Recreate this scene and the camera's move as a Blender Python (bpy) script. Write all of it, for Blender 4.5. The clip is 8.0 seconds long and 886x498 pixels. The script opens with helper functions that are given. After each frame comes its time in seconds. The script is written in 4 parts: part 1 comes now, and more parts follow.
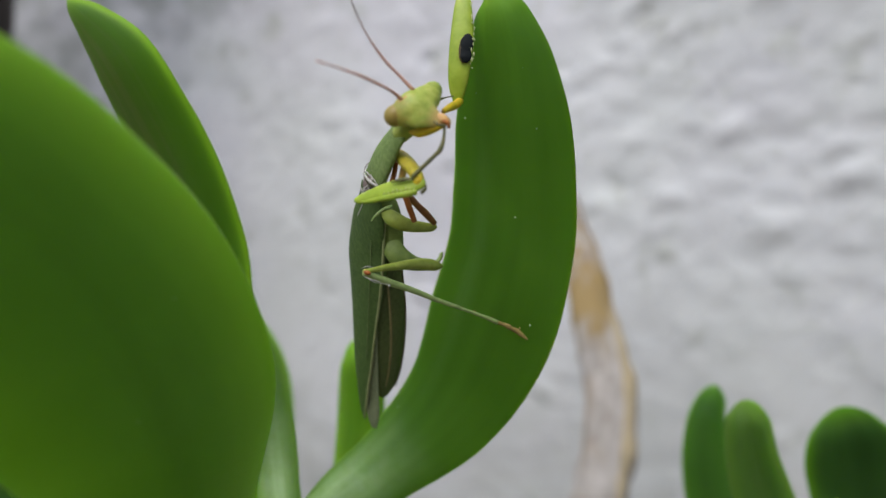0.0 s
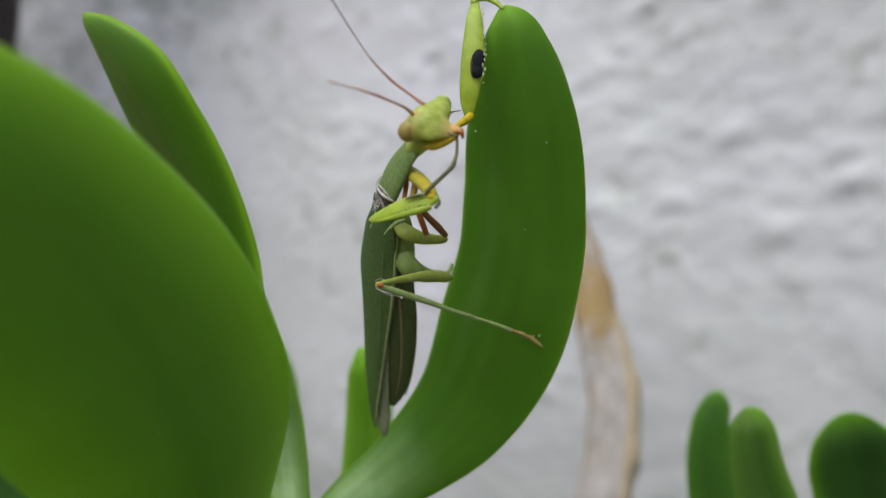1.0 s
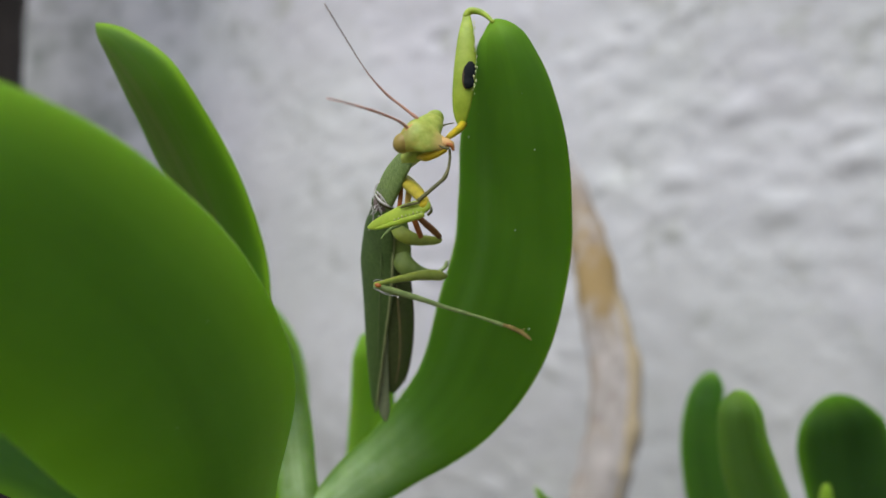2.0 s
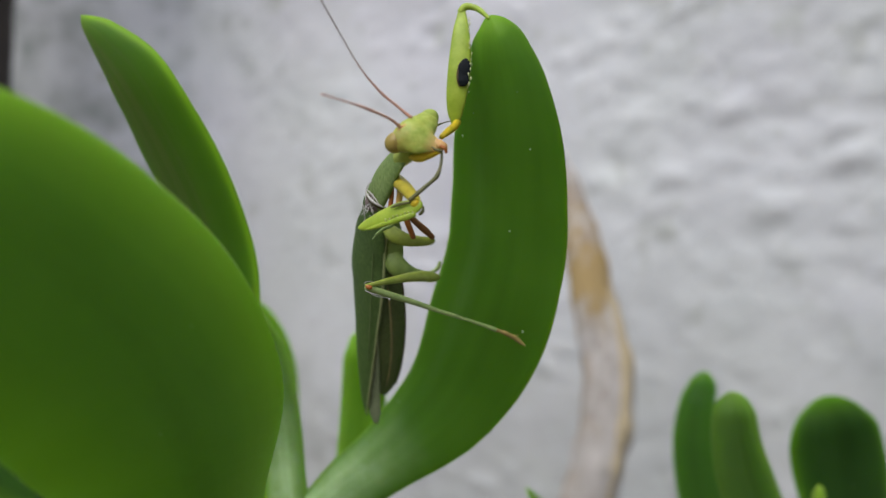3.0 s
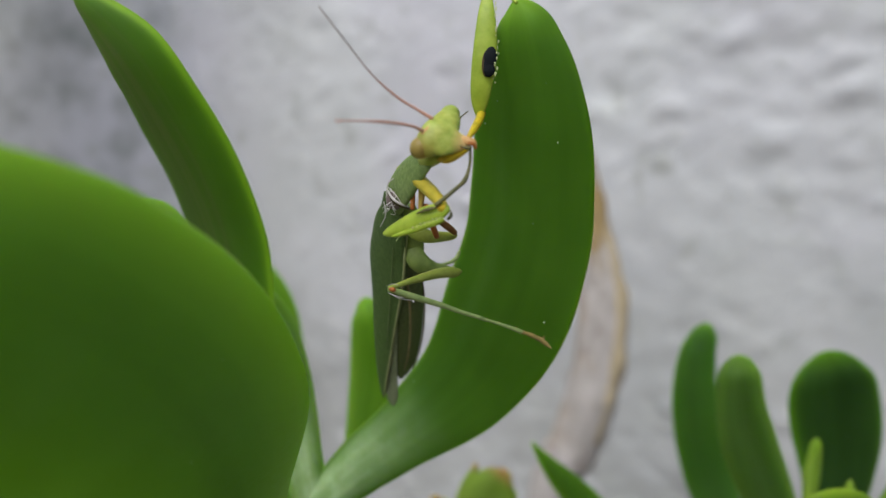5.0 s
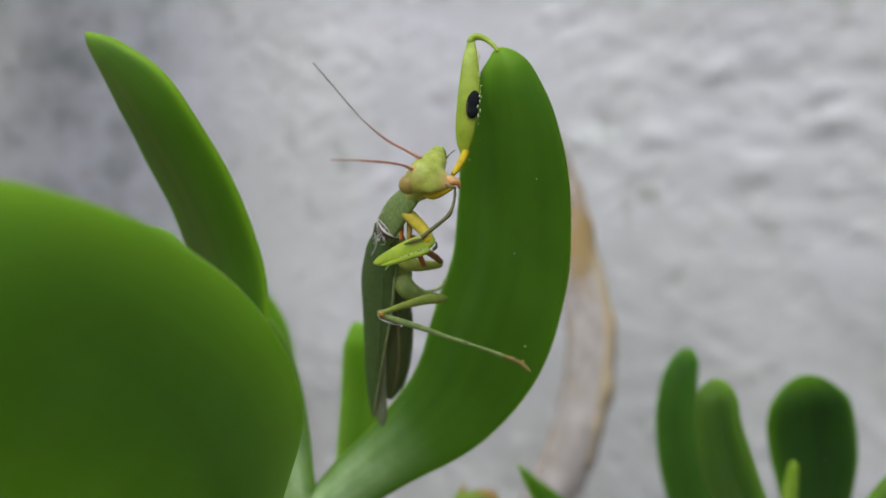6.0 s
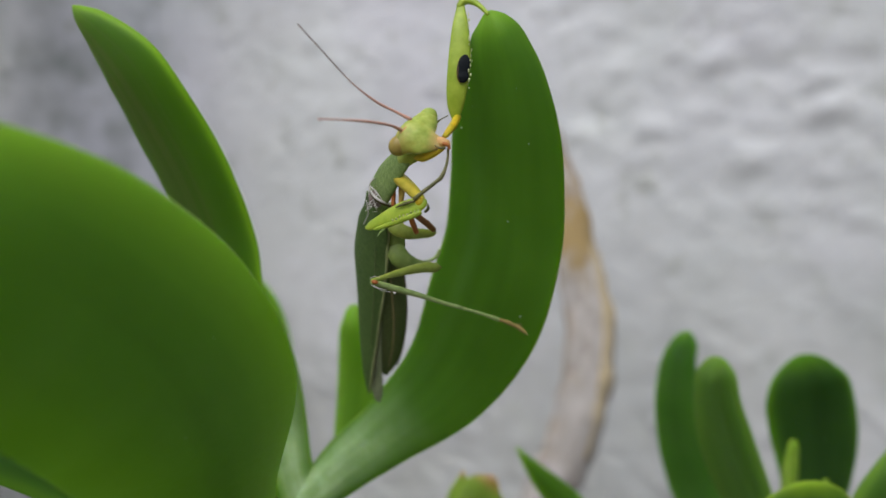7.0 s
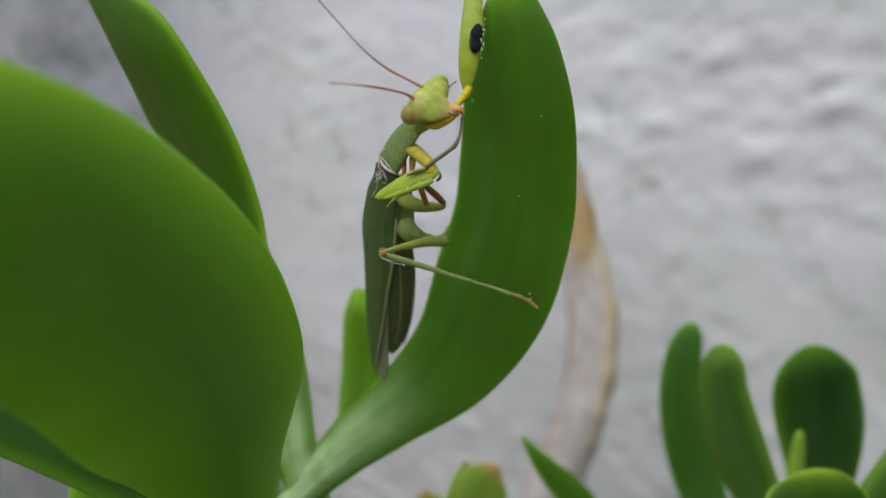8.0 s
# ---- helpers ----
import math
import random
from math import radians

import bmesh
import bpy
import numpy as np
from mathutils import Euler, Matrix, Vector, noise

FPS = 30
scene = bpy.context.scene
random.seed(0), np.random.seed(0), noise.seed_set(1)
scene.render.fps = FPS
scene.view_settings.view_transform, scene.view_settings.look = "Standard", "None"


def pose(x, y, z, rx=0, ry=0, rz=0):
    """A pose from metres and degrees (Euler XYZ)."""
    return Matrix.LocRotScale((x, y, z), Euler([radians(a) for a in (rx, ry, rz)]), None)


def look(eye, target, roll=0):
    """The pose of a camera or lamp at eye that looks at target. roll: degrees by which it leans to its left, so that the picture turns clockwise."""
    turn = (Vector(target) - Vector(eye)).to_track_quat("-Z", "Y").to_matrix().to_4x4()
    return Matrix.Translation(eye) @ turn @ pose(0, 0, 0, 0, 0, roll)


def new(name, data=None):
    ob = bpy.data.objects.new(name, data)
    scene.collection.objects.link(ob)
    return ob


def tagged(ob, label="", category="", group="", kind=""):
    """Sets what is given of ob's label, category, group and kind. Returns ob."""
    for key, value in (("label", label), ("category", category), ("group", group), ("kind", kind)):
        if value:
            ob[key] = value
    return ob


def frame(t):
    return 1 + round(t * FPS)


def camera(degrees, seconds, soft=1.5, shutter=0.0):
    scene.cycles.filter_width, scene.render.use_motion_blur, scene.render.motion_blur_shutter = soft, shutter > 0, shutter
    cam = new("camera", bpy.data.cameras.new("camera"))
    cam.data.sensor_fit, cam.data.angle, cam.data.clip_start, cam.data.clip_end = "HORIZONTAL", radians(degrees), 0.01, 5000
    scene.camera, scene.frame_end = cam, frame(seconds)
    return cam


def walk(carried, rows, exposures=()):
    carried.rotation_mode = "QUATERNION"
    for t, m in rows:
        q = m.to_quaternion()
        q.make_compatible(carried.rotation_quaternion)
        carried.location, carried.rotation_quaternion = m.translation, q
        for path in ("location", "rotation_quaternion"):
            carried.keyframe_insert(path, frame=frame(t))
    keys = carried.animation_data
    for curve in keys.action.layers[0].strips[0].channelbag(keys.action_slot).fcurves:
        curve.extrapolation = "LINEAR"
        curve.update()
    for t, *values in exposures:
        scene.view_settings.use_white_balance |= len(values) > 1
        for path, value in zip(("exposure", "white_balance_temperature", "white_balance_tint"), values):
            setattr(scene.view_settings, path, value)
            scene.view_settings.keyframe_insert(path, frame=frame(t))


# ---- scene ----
# The small place is laid out in centimetres from the first eye; CM and EYE turn that into metres.
CM, EYE = 0.01, 0.9


def world_pose(x, y, z, rx, ry, rz):
    return pose(x * CM, y * CM, EYE + z * CM, rx, ry, rz)


cam = camera(64.2, 8.0, soft=1.5)
cam.data.dof.use_dof = True
cam.data.dof.focus_distance = 0.117
cam.data.dof.aperture_fstop = 11.0
# seconds, x, y, z (cm), pitch, roll, yaw
PATH = [
    (0, 0.000, 0.000, 0.000, 0.00, 0.00, -0.00),
    (0.5, -0.042, 0.041, 0.013, 0.03, -0.05, -0.07),
    (1, -0.162, -0.166, 0.192, 0.06, -0.09, 0.13),
    (1.5, 0.009, -0.800, 0.439, -0.76, 0.23, 0.66),
    (1.7, 0.128, -0.957, 0.700, -1.50, 0.10, 0.82),
    (2.8, -0.030, -0.770, 0.641, -2.50, -0.29, 0.53),
    (3, 0.097, -0.676, 0.787, -2.52, -0.36, 0.27),
    (3.5, 0.503, -0.116, 1.293, -3.90, -0.34, -0.53),
    (4, 0.180, -0.166, 1.973, -5.87, -0.41, -0.25),
    (4.5, -0.345, -0.060, 2.075, -8.25, -0.40, -0.64),
    (4.7, -0.441, -0.085, 2.021, -9.06, -0.16, -0.55),
    (5.8, -0.552, -0.784, 2.314, -7.69, -0.62, -1.26),
    (6, -0.422, -1.002, 2.268, -7.03, -0.54, -1.31),
    (6.5, -0.157, -1.128, 1.919, -7.04, -0.04, -1.71),
    (7, -0.316, -0.977, 1.649, -6.93, 0.28, -1.51),
    (7.5, -0.657, -1.005, 1.422, -6.82, 0.01, -1.17),
    (8, -0.467, -0.843, 1.174, -7.02, -0.34, -1.35),
]
walk(cam, [(t, world_pose(x, y, z, 90 + pitch, roll, yaw)) for t, x, y, z, pitch, roll, yaw in PATH],
     exposures=[(0.0, 0.3, 6400, 7), (3.3, 0.245, 6400, 7), (4.4, 0.2, 6400, 7), (8.0, 0.18, 6400, 7)])

# ---- light: bright overcast sky, strongest from the upper left ----
world = bpy.data.worlds.new("world")
scene.world = world
world.use_nodes = True
wn = world.node_tree.nodes
sky = wn.new("ShaderNodeTexSky")
sky.sky_type, sky.sun_disc = "NISHITA", False
sky.sun_elevation, sky.sun_rotation = radians(55), radians(-149)
sky.air_density, sky.dust_density, sky.ozone_density = 1.0, 4.0, 1.0
wn["Background"].inputs["Strength"].default_value = 0.09
world.node_tree.links.new(sky.outputs[0], wn["Background"].inputs["Color"])
sun = new("sun", bpy.data.lights.new("sun", "SUN"))
sun.data.energy, sun.data.angle, sun.data.color = 1.5, radians(60), (0.93, 0.965, 1.0)
sun.matrix_world = look((-1.2, -1.7, 4.2), (0, 0.3, 0.9))


# ---- materials ----
def material(name):
    m = bpy.data.materials.new(name)
    m.use_nodes = True
    return m, m.node_tree.nodes, m.node_tree.links, m.node_tree.nodes["Principled BSDF"]


def noise_node(n, l, scale, detail=4.0, rough=0.55, stretch=None):
    tc = n.new("ShaderNodeTexCoord")
    tex = n.new("ShaderNodeTexNoise")
    tex.inputs["Scale"].default_value, tex.inputs["Detail"].default_value = scale, detail
    tex.inputs["Roughness"].default_value = rough
    if stretch:
        mp = n.new("ShaderNodeMapping")
        mp.inputs["Scale"].default_value = stretch
        l.new(tc.outputs["Object"], mp.inputs[0])
        l.new(mp.outputs[0], tex.inputs["Vector"])
    else:
        l.new(tc.outputs["Object"], tex.inputs["Vector"])
    return tex


def ramp(n, l, source, stops):
    r = n.new("ShaderNodeValToRGB")
    el = r.color_ramp.elements
    while len(el) < len(stops):
        el.new(0.5)
    for e, (p, c) in zip(el, stops):
        e.position, e.color = p, (*c, 1)
    l.new(source, r.inputs[0])
    return r


def mix(n, l, fac, a, b, kind="MIX"):
    m = n.new("ShaderNodeMix")
    m.data_type, m.blend_type = "RGBA", kind
    for sock, value in ((m.inputs[0], fac), (m.inputs[6], a), (m.inputs[7], b)):
        if isinstance(value, (int, float)):
            sock.default_value = value
        elif isinstance(value, tuple):
            sock.default_value = (*value, 1)
        else:
            l.new(value, sock)
    return m.outputs[2]


def bump(n, l, bsdf, source, strength, distance):
    b = n.new("ShaderNodeBump")
    b.inputs["Strength"].default_value, b.inputs["Distance"].default_value = strength, distance
    l.new(source, b.inputs["Height"])
    l.new(b.outputs[0], bsdf.inputs["Normal"])


def leaf_material(name, dark, light, margin, tip=None, rough=0.43, sss=0.3, through_colour=(0.5, 0.84, 0.085)):
    m, n, l, b = material(name)
    big = noise_node(n, l, 60, 3)
    fine = noise_node(n, l, 900, 3)
    base = ramp(n, l, big.outputs[0], [(0.3, dark), (0.7, light)]).outputs[0]
    across, along = n.new("ShaderNodeAttribute"), n.new("ShaderNodeAttribute")
    across.attribute_name, along.attribute_name = "across", "along"
    xy = n.new("ShaderNodeCombineXYZ")
    info = n.new("ShaderNodeObjectInfo")
    l.new(across.outputs["Fac"], xy.inputs[0])
    l.new(along.outputs["Fac"], xy.inputs[1])
    l.new(info.outputs["Random"], xy.inputs[2])
    stripes = n.new("ShaderNodeTexNoise")
    mp = n.new("ShaderNodeMapping")
    mp.inputs["Scale"].default_value = (1.3, 1.0, 20)
    l.new(xy.outputs[0], mp.inputs[0])
    l.new(mp.outputs[0], stripes.inputs["Vector"])
    stripes.inputs["Scale"].default_value, stripes.inputs["Detail"].default_value = 1.6, 5
    base = mix(n, l, 0.55, base, ramp(n, l, stripes.outputs[0], [(0.3, (0.72, 0.74, 0.7)), (0.55, (1, 1, 1)), (0.75, (1.0, 1.0, 0.92))]).outputs[0], "MULTIPLY")
    vary = n.new("ShaderNodeHueSaturation")
    mr = n.new("ShaderNodeMapRange")
    mr.inputs["To Min"].default_value, mr.inputs["To Max"].default_value = 0.88, 1.1
    l.new(info.outputs["Random"], mr.inputs["Value"])
    l.new(mr.outputs[0], vary.inputs["Value"])
    l.new(base, vary.inputs["Color"])
    # margin colour: paler pigment, with the glow of thin rims painted in
    at = n.new("ShaderNodeAttribute")
    at.attribute_name = "margin"
    col = mix(n, l, at.outputs["Fac"], vary.outputs[0], margin)
    if tip:
        at2 = n.new("ShaderNodeAttribute")
        at2.attribute_name = "tip"
        col = mix(n, l, at2.outputs["Fac"], col, tip)
    at3 = n.new("ShaderNodeAttribute")
    at3.attribute_name = "bloom"
    wax = noise_node(n, l, 260, 4, 0.6)
    waxed = n.new("ShaderNodeMath")
    waxed.operation = "MULTIPLY"
    l.new(at3.outputs["Fac"], waxed.inputs[0])
    l.new(mix(n, l, 0.5, ramp(n, l, wax.outputs[0], [(0.35, (0.3,) * 3), (0.6, (1,) * 3)]).outputs[0], ramp(n, l, stripes.outputs[0], [(0.4, (0.55,) * 3), (0.55, (1,) * 3)]).outputs[0]), waxed.inputs[1])
    col = mix(n, l, waxed.outputs[0], col, (0.5, 0.66, 0.35))
    at4 = n.new("ShaderNodeAttribute")
    at4.attribute_name = "olive"
    col = mix(n, l, at4.outputs["Fac"], col, (0.115, 0.155, 0.06))
    scar, scar_map = n.new("ShaderNodeTexNoise"), n.new("ShaderNodeMapping")
    scar_map.inputs["Scale"].default_value = (5.5, 1.1, 20)
    l.new(xy.outputs[0], scar_map.inputs[0])
    l.new(scar_map.outputs[0], scar.inputs["Vector"])
    scar.inputs["Scale"].default_value, scar.inputs["Detail"].default_value = 1.5, 5
    scarred = n.new("ShaderNodeMath")
    scarred.operation = "MULTIPLY"
    l.new(at4.outputs["Fac"], scarred.inputs[0])
    l.new(ramp(n, l, scar.outputs[0], [(0.52, (0, 0, 0)), (0.62, (1, 1, 1))]).outputs[0], scarred.inputs[1])
    col = mix(n, l, scarred.outputs[0], col, (0.21, 0.17, 0.1))
    # dust: few tiny pale specks
    vor = n.new("ShaderNodeTexVoronoi")
    vor.inputs["Scale"].default_value = 190
    tc = n.new("ShaderNodeTexCoord")
    l.new(tc.outputs["Object"], vor.inputs["Vector"])
    near = n.new("ShaderNodeMath")
    near.operation = "LESS_THAN"
    l.new(vor.outputs["Distance"], near.inputs[0])
    near.inputs[1].default_value = 0.035
    pick = n.new("ShaderNodeSeparateColor")
    l.new(vor.outputs["Color"], pick.inputs[0])
    few = n.new("ShaderNodeMath")
    few.operation = "GREATER_THAN"
    l.new(pick.outputs[0], few.inputs[0])
    few.inputs[1].default_value = 0.75
    both = n.new("ShaderNodeMath")
    both.operation = "MULTIPLY"
    l.new(near.outputs[0], both.inputs[0])
    l.new(few.outputs[0], both.inputs[1])
    col = mix(n, l, both.outputs[0], col, (0.5, 0.62, 0.4))
    l.new(col, b.inputs["Base Color"])
    l.new(ramp(n, l, fine.outputs[0], [(0.3, (rough - 0.05,) * 3), (0.7, (rough + 0.07,) * 3)]).outputs[0], b.inputs["Roughness"])
    b.inputs["Subsurface Weight"].default_value = sss
    b.inputs["Subsurface Radius"].default_value = (0.6, 1.0, 0.1)
    b.inputs["Subsurface Scale"].default_value = 0.007
    b.inputs["Specular IOR Level"].default_value = 0.22
    bump(n, l, b, fine.outputs[0], 0.12, 0.0004)
    # juicy flesh: light from behind shines through
    flesh, both_ways = n.new("ShaderNodeBsdfTranslucent"), n.new("ShaderNodeMixShader")
    thick = n.new("ShaderNodeAttribute")
    thick.attribute_name = "thick"
    juice = mix(n, l, thick.outputs["Fac"], tuple(min(1.0, 1.25 * c + 0.04) for c in through_colour), tuple(0.7 * c for c in through_colour))
    juice = mix(n, l, 0.4, juice, ramp(n, l, stripes.outputs[0], [(0.32, (0.6, 0.62, 0.6)), (0.6, (1, 1, 1))]).outputs[0], "MULTIPLY")
    juice = mix(n, l, at4.outputs["Fac"], juice, (0.36, 0.42, 0.15))
    l.new(juice, flesh.inputs["Color"])
    shine = n.new("ShaderNodeMapRange")
    shine.inputs["To Min"].default_value, shine.inputs["To Max"].default_value = 0.44, 0.12
    l.new(waxed.outputs[0], shine.inputs["Value"])
    l.new(shine.outputs[0], both_ways.inputs[0])
    l.new(b.outputs[0], both_ways.inputs[1])
    l.new(flesh.outputs[0], both_ways.inputs[2])
    l.new(both_ways.outputs[0], n["Material Output"].inputs["Surface"])
    return m


def plain_material(name, dark, light, rough, scale=500, stretch=None, relief=0.15, sss=0.0, spec=0.4):
    m, n, l, b = material(name)
    tex = noise_node(n, l, scale, 4, 0.6, stretch)
    l.new(ramp(n, l, tex.outputs[0], [(0.3, dark), (0.7, light)]).outputs[0], b.inputs["Base Color"])
    b.inputs["Roughness"].default_value = rough
    b.inputs["Specular IOR Level"].default_value = spec
    if sss:
        b.inputs["Subsurface Weight"].default_value = sss
        b.inputs["Subsurface Radius"].default_value = (0.6, 1.0, 0.3)
        b.inputs["Subsurface Scale"].default_value = 0.001
    bump(n, l, b, tex.outputs[0], relief, 0.0003)
    return m


LEAF = leaf_material("fleshy_leaf", (0.068, 0.166, 0.019), (0.103, 0.232, 0.028), (0.3, 0.52, 0.035))
# shade among the foliage is put into these two darker leaf colours
LEAF_SHADED = leaf_material("shaded_fleshy_leaf", (0.028, 0.072, 0.014), (0.042, 0.1, 0.02), (0.16, 0.36, 0.02), through_colour=(0.18, 0.38, 0.04))
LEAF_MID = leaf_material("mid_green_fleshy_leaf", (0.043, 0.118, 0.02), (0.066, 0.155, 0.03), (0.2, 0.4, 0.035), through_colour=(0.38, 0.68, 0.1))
LEAF_DUSTY = leaf_material("dusty_green_leaf", (0.066, 0.155, 0.026), (0.105, 0.21, 0.045), (0.24, 0.42, 0.05), through_colour=(0.38, 0.62, 0.1))
LEAF_BUD = leaf_material("yellow_green_bud", (0.2, 0.31, 0.03), (0.28, 0.39, 0.05), (0.32, 0.44, 0.06))
LEAF_RIM = leaf_material("yellow_rimmed_leaf", (0.042, 0.11, 0.011), (0.065, 0.145, 0.017), (0.36, 0.52, 0.04), through_colour=(0.28, 0.52, 0.04))
LEAF_YOUNG = leaf_material("young_fleshy_leaf", (0.12, 0.27, 0.016), (0.165, 0.34, 0.026), (0.28, 0.5, 0.05))
LEAF_PINK = leaf_material("pink_tipped_leaf", (0.24, 0.38, 0.04), (0.33, 0.46, 0.1), (0.34, 0.44, 0.08), tip=(0.6, 0.2, 0.15), through_colour=(0.6, 0.85, 0.16))
STEM = plain_material("succulent_stem", (0.08, 0.12, 0.04), (0.16, 0.2, 0.08), 0.6, 200)
BODY = plain_material("mantis_green", (0.13, 0.21, 0.05), (0.26, 0.35, 0.11), 0.5, 1600, sss=0.15, relief=0.4)
WING = plain_material("mantis_wing_green", (0.054, 0.102, 0.027), (0.112, 0.172, 0.052), 0.4, 500, (6, 6, 0.7), 0.3)
WING_EDGE = plain_material("wing_margin_cream", (0.22, 0.26, 0.1), (0.36, 0.38, 0.18), 0.45, 500)
WING_TAN = plain_material("wing_vein_tan", (0.17, 0.14, 0.055), (0.28, 0.235, 0.1), 0.45, 500)
WING_RIB = plain_material("wing_rib_green", (0.1, 0.15, 0.05), (0.16, 0.21, 0.08), 0.45, 500)
WING_THIN = plain_material("pale_wing_membrane", (0.19, 0.23, 0.12), (0.32, 0.35, 0.21), 0.4, 500, (6, 6, 0.7), 0.3)
BELLY = plain_material("mantis_abdomen_brown", (0.06, 0.05, 0.02), (0.13, 0.105, 0.045), 0.5, 400, (5, 5, 1))
FACE = plain_material("mantis_face_green", (0.31, 0.4, 0.05), (0.42, 0.49, 0.1), 0.45, 500, sss=0.2)
ARM = plain_material("mantis_foreleg_green", (0.29, 0.4, 0.03), (0.41, 0.52, 0.055), 0.4, 500, sss=0.2)
YELLOW = plain_material("mantis_yellow", (0.55, 0.42, 0.02), (0.85, 0.6, 0.03), 0.45, 500, sss=0.2)
PEACH = plain_material("mantis_mouth_peach", (0.6, 0.33, 0.09), (0.72, 0.46, 0.2), 0.5, 600, sss=0.2)
EYE_TAN = plain_material("mantis_eye_tan", (0.31, 0.22, 0.05), (0.44, 0.335, 0.09), 0.3, 420)
ORANGE = plain_material("mantis_orange_brown", (0.35, 0.1, 0.02), (0.5, 0.18, 0.04), 0.45, 500)
FEELER = plain_material("mantis_antenna_pink", (0.6, 0.27, 0.19), (0.72, 0.39, 0.29), 0.55, 600)
TARSUS = plain_material("mantis_tarsus_brown", (0.085, 0.09, 0.03), (0.17, 0.155, 0.055), 0.5, 600)
THIGH = plain_material("mantis_thigh_olive", (0.26, 0.32, 0.045), (0.38, 0.44, 0.08), 0.5, 600, sss=0.15)
THIGH_DARK = plain_material("mantis_hind_thigh_olive", (0.14, 0.2, 0.042), (0.23, 0.3, 0.07), 0.5, 600, sss=0.15)
GOLD = plain_material("mantis_golden_yellow", (0.45, 0.37, 0.025), (0.62, 0.5, 0.05), 0.45, 500, sss=0.2)
AMBER = plain_material("mantis_amber", (0.48, 0.3, 0.05), (0.62, 0.42, 0.1), 0.45, 500, sss=0.2)
RUST = plain_material("mantis_red_brown", (0.19, 0.065, 0.02), (0.36, 0.14, 0.035), 0.45, 500)
CREAM = plain_material("mantis_spine_cream", (0.5, 0.54, 0.22), (0.64, 0.66, 0.36), 0.45, 500)
WING_OLIVE = plain_material("mantis_wing_olive", (0.085, 0.122, 0.036), (0.16, 0.2, 0.066), 0.45, 500, (6, 6, 0.7), 0.4)
SHIN = plain_material("mantis_shin_green", (0.27, 0.37, 0.11), (0.4, 0.5, 0.18), 0.5, 600)
FOOT = plain_material("mantis_foot_tan", (0.3, 0.21, 0.065), (0.46, 0.33, 0.11), 0.55, 600)
BLACK = plain_material("eyespot_black", (0.004, 0.006, 0.008), (0.012, 0.015, 0.018), 0.5, 400, spec=0.15)
SPOT_RIM = plain_material("eyespot_brown", (0.045, 0.028, 0.012), (0.1, 0.065, 0.02), 0.45, 400)
DUST = plain_material("pale_dust", (0.3, 0.42, 0.2), (0.46, 0.56, 0.34), 0.8, 600)
SILK = plain_material("shed_skin_white", (0.45, 0.42, 0.4), (0.65, 0.62, 0.6), 0.5, 600)


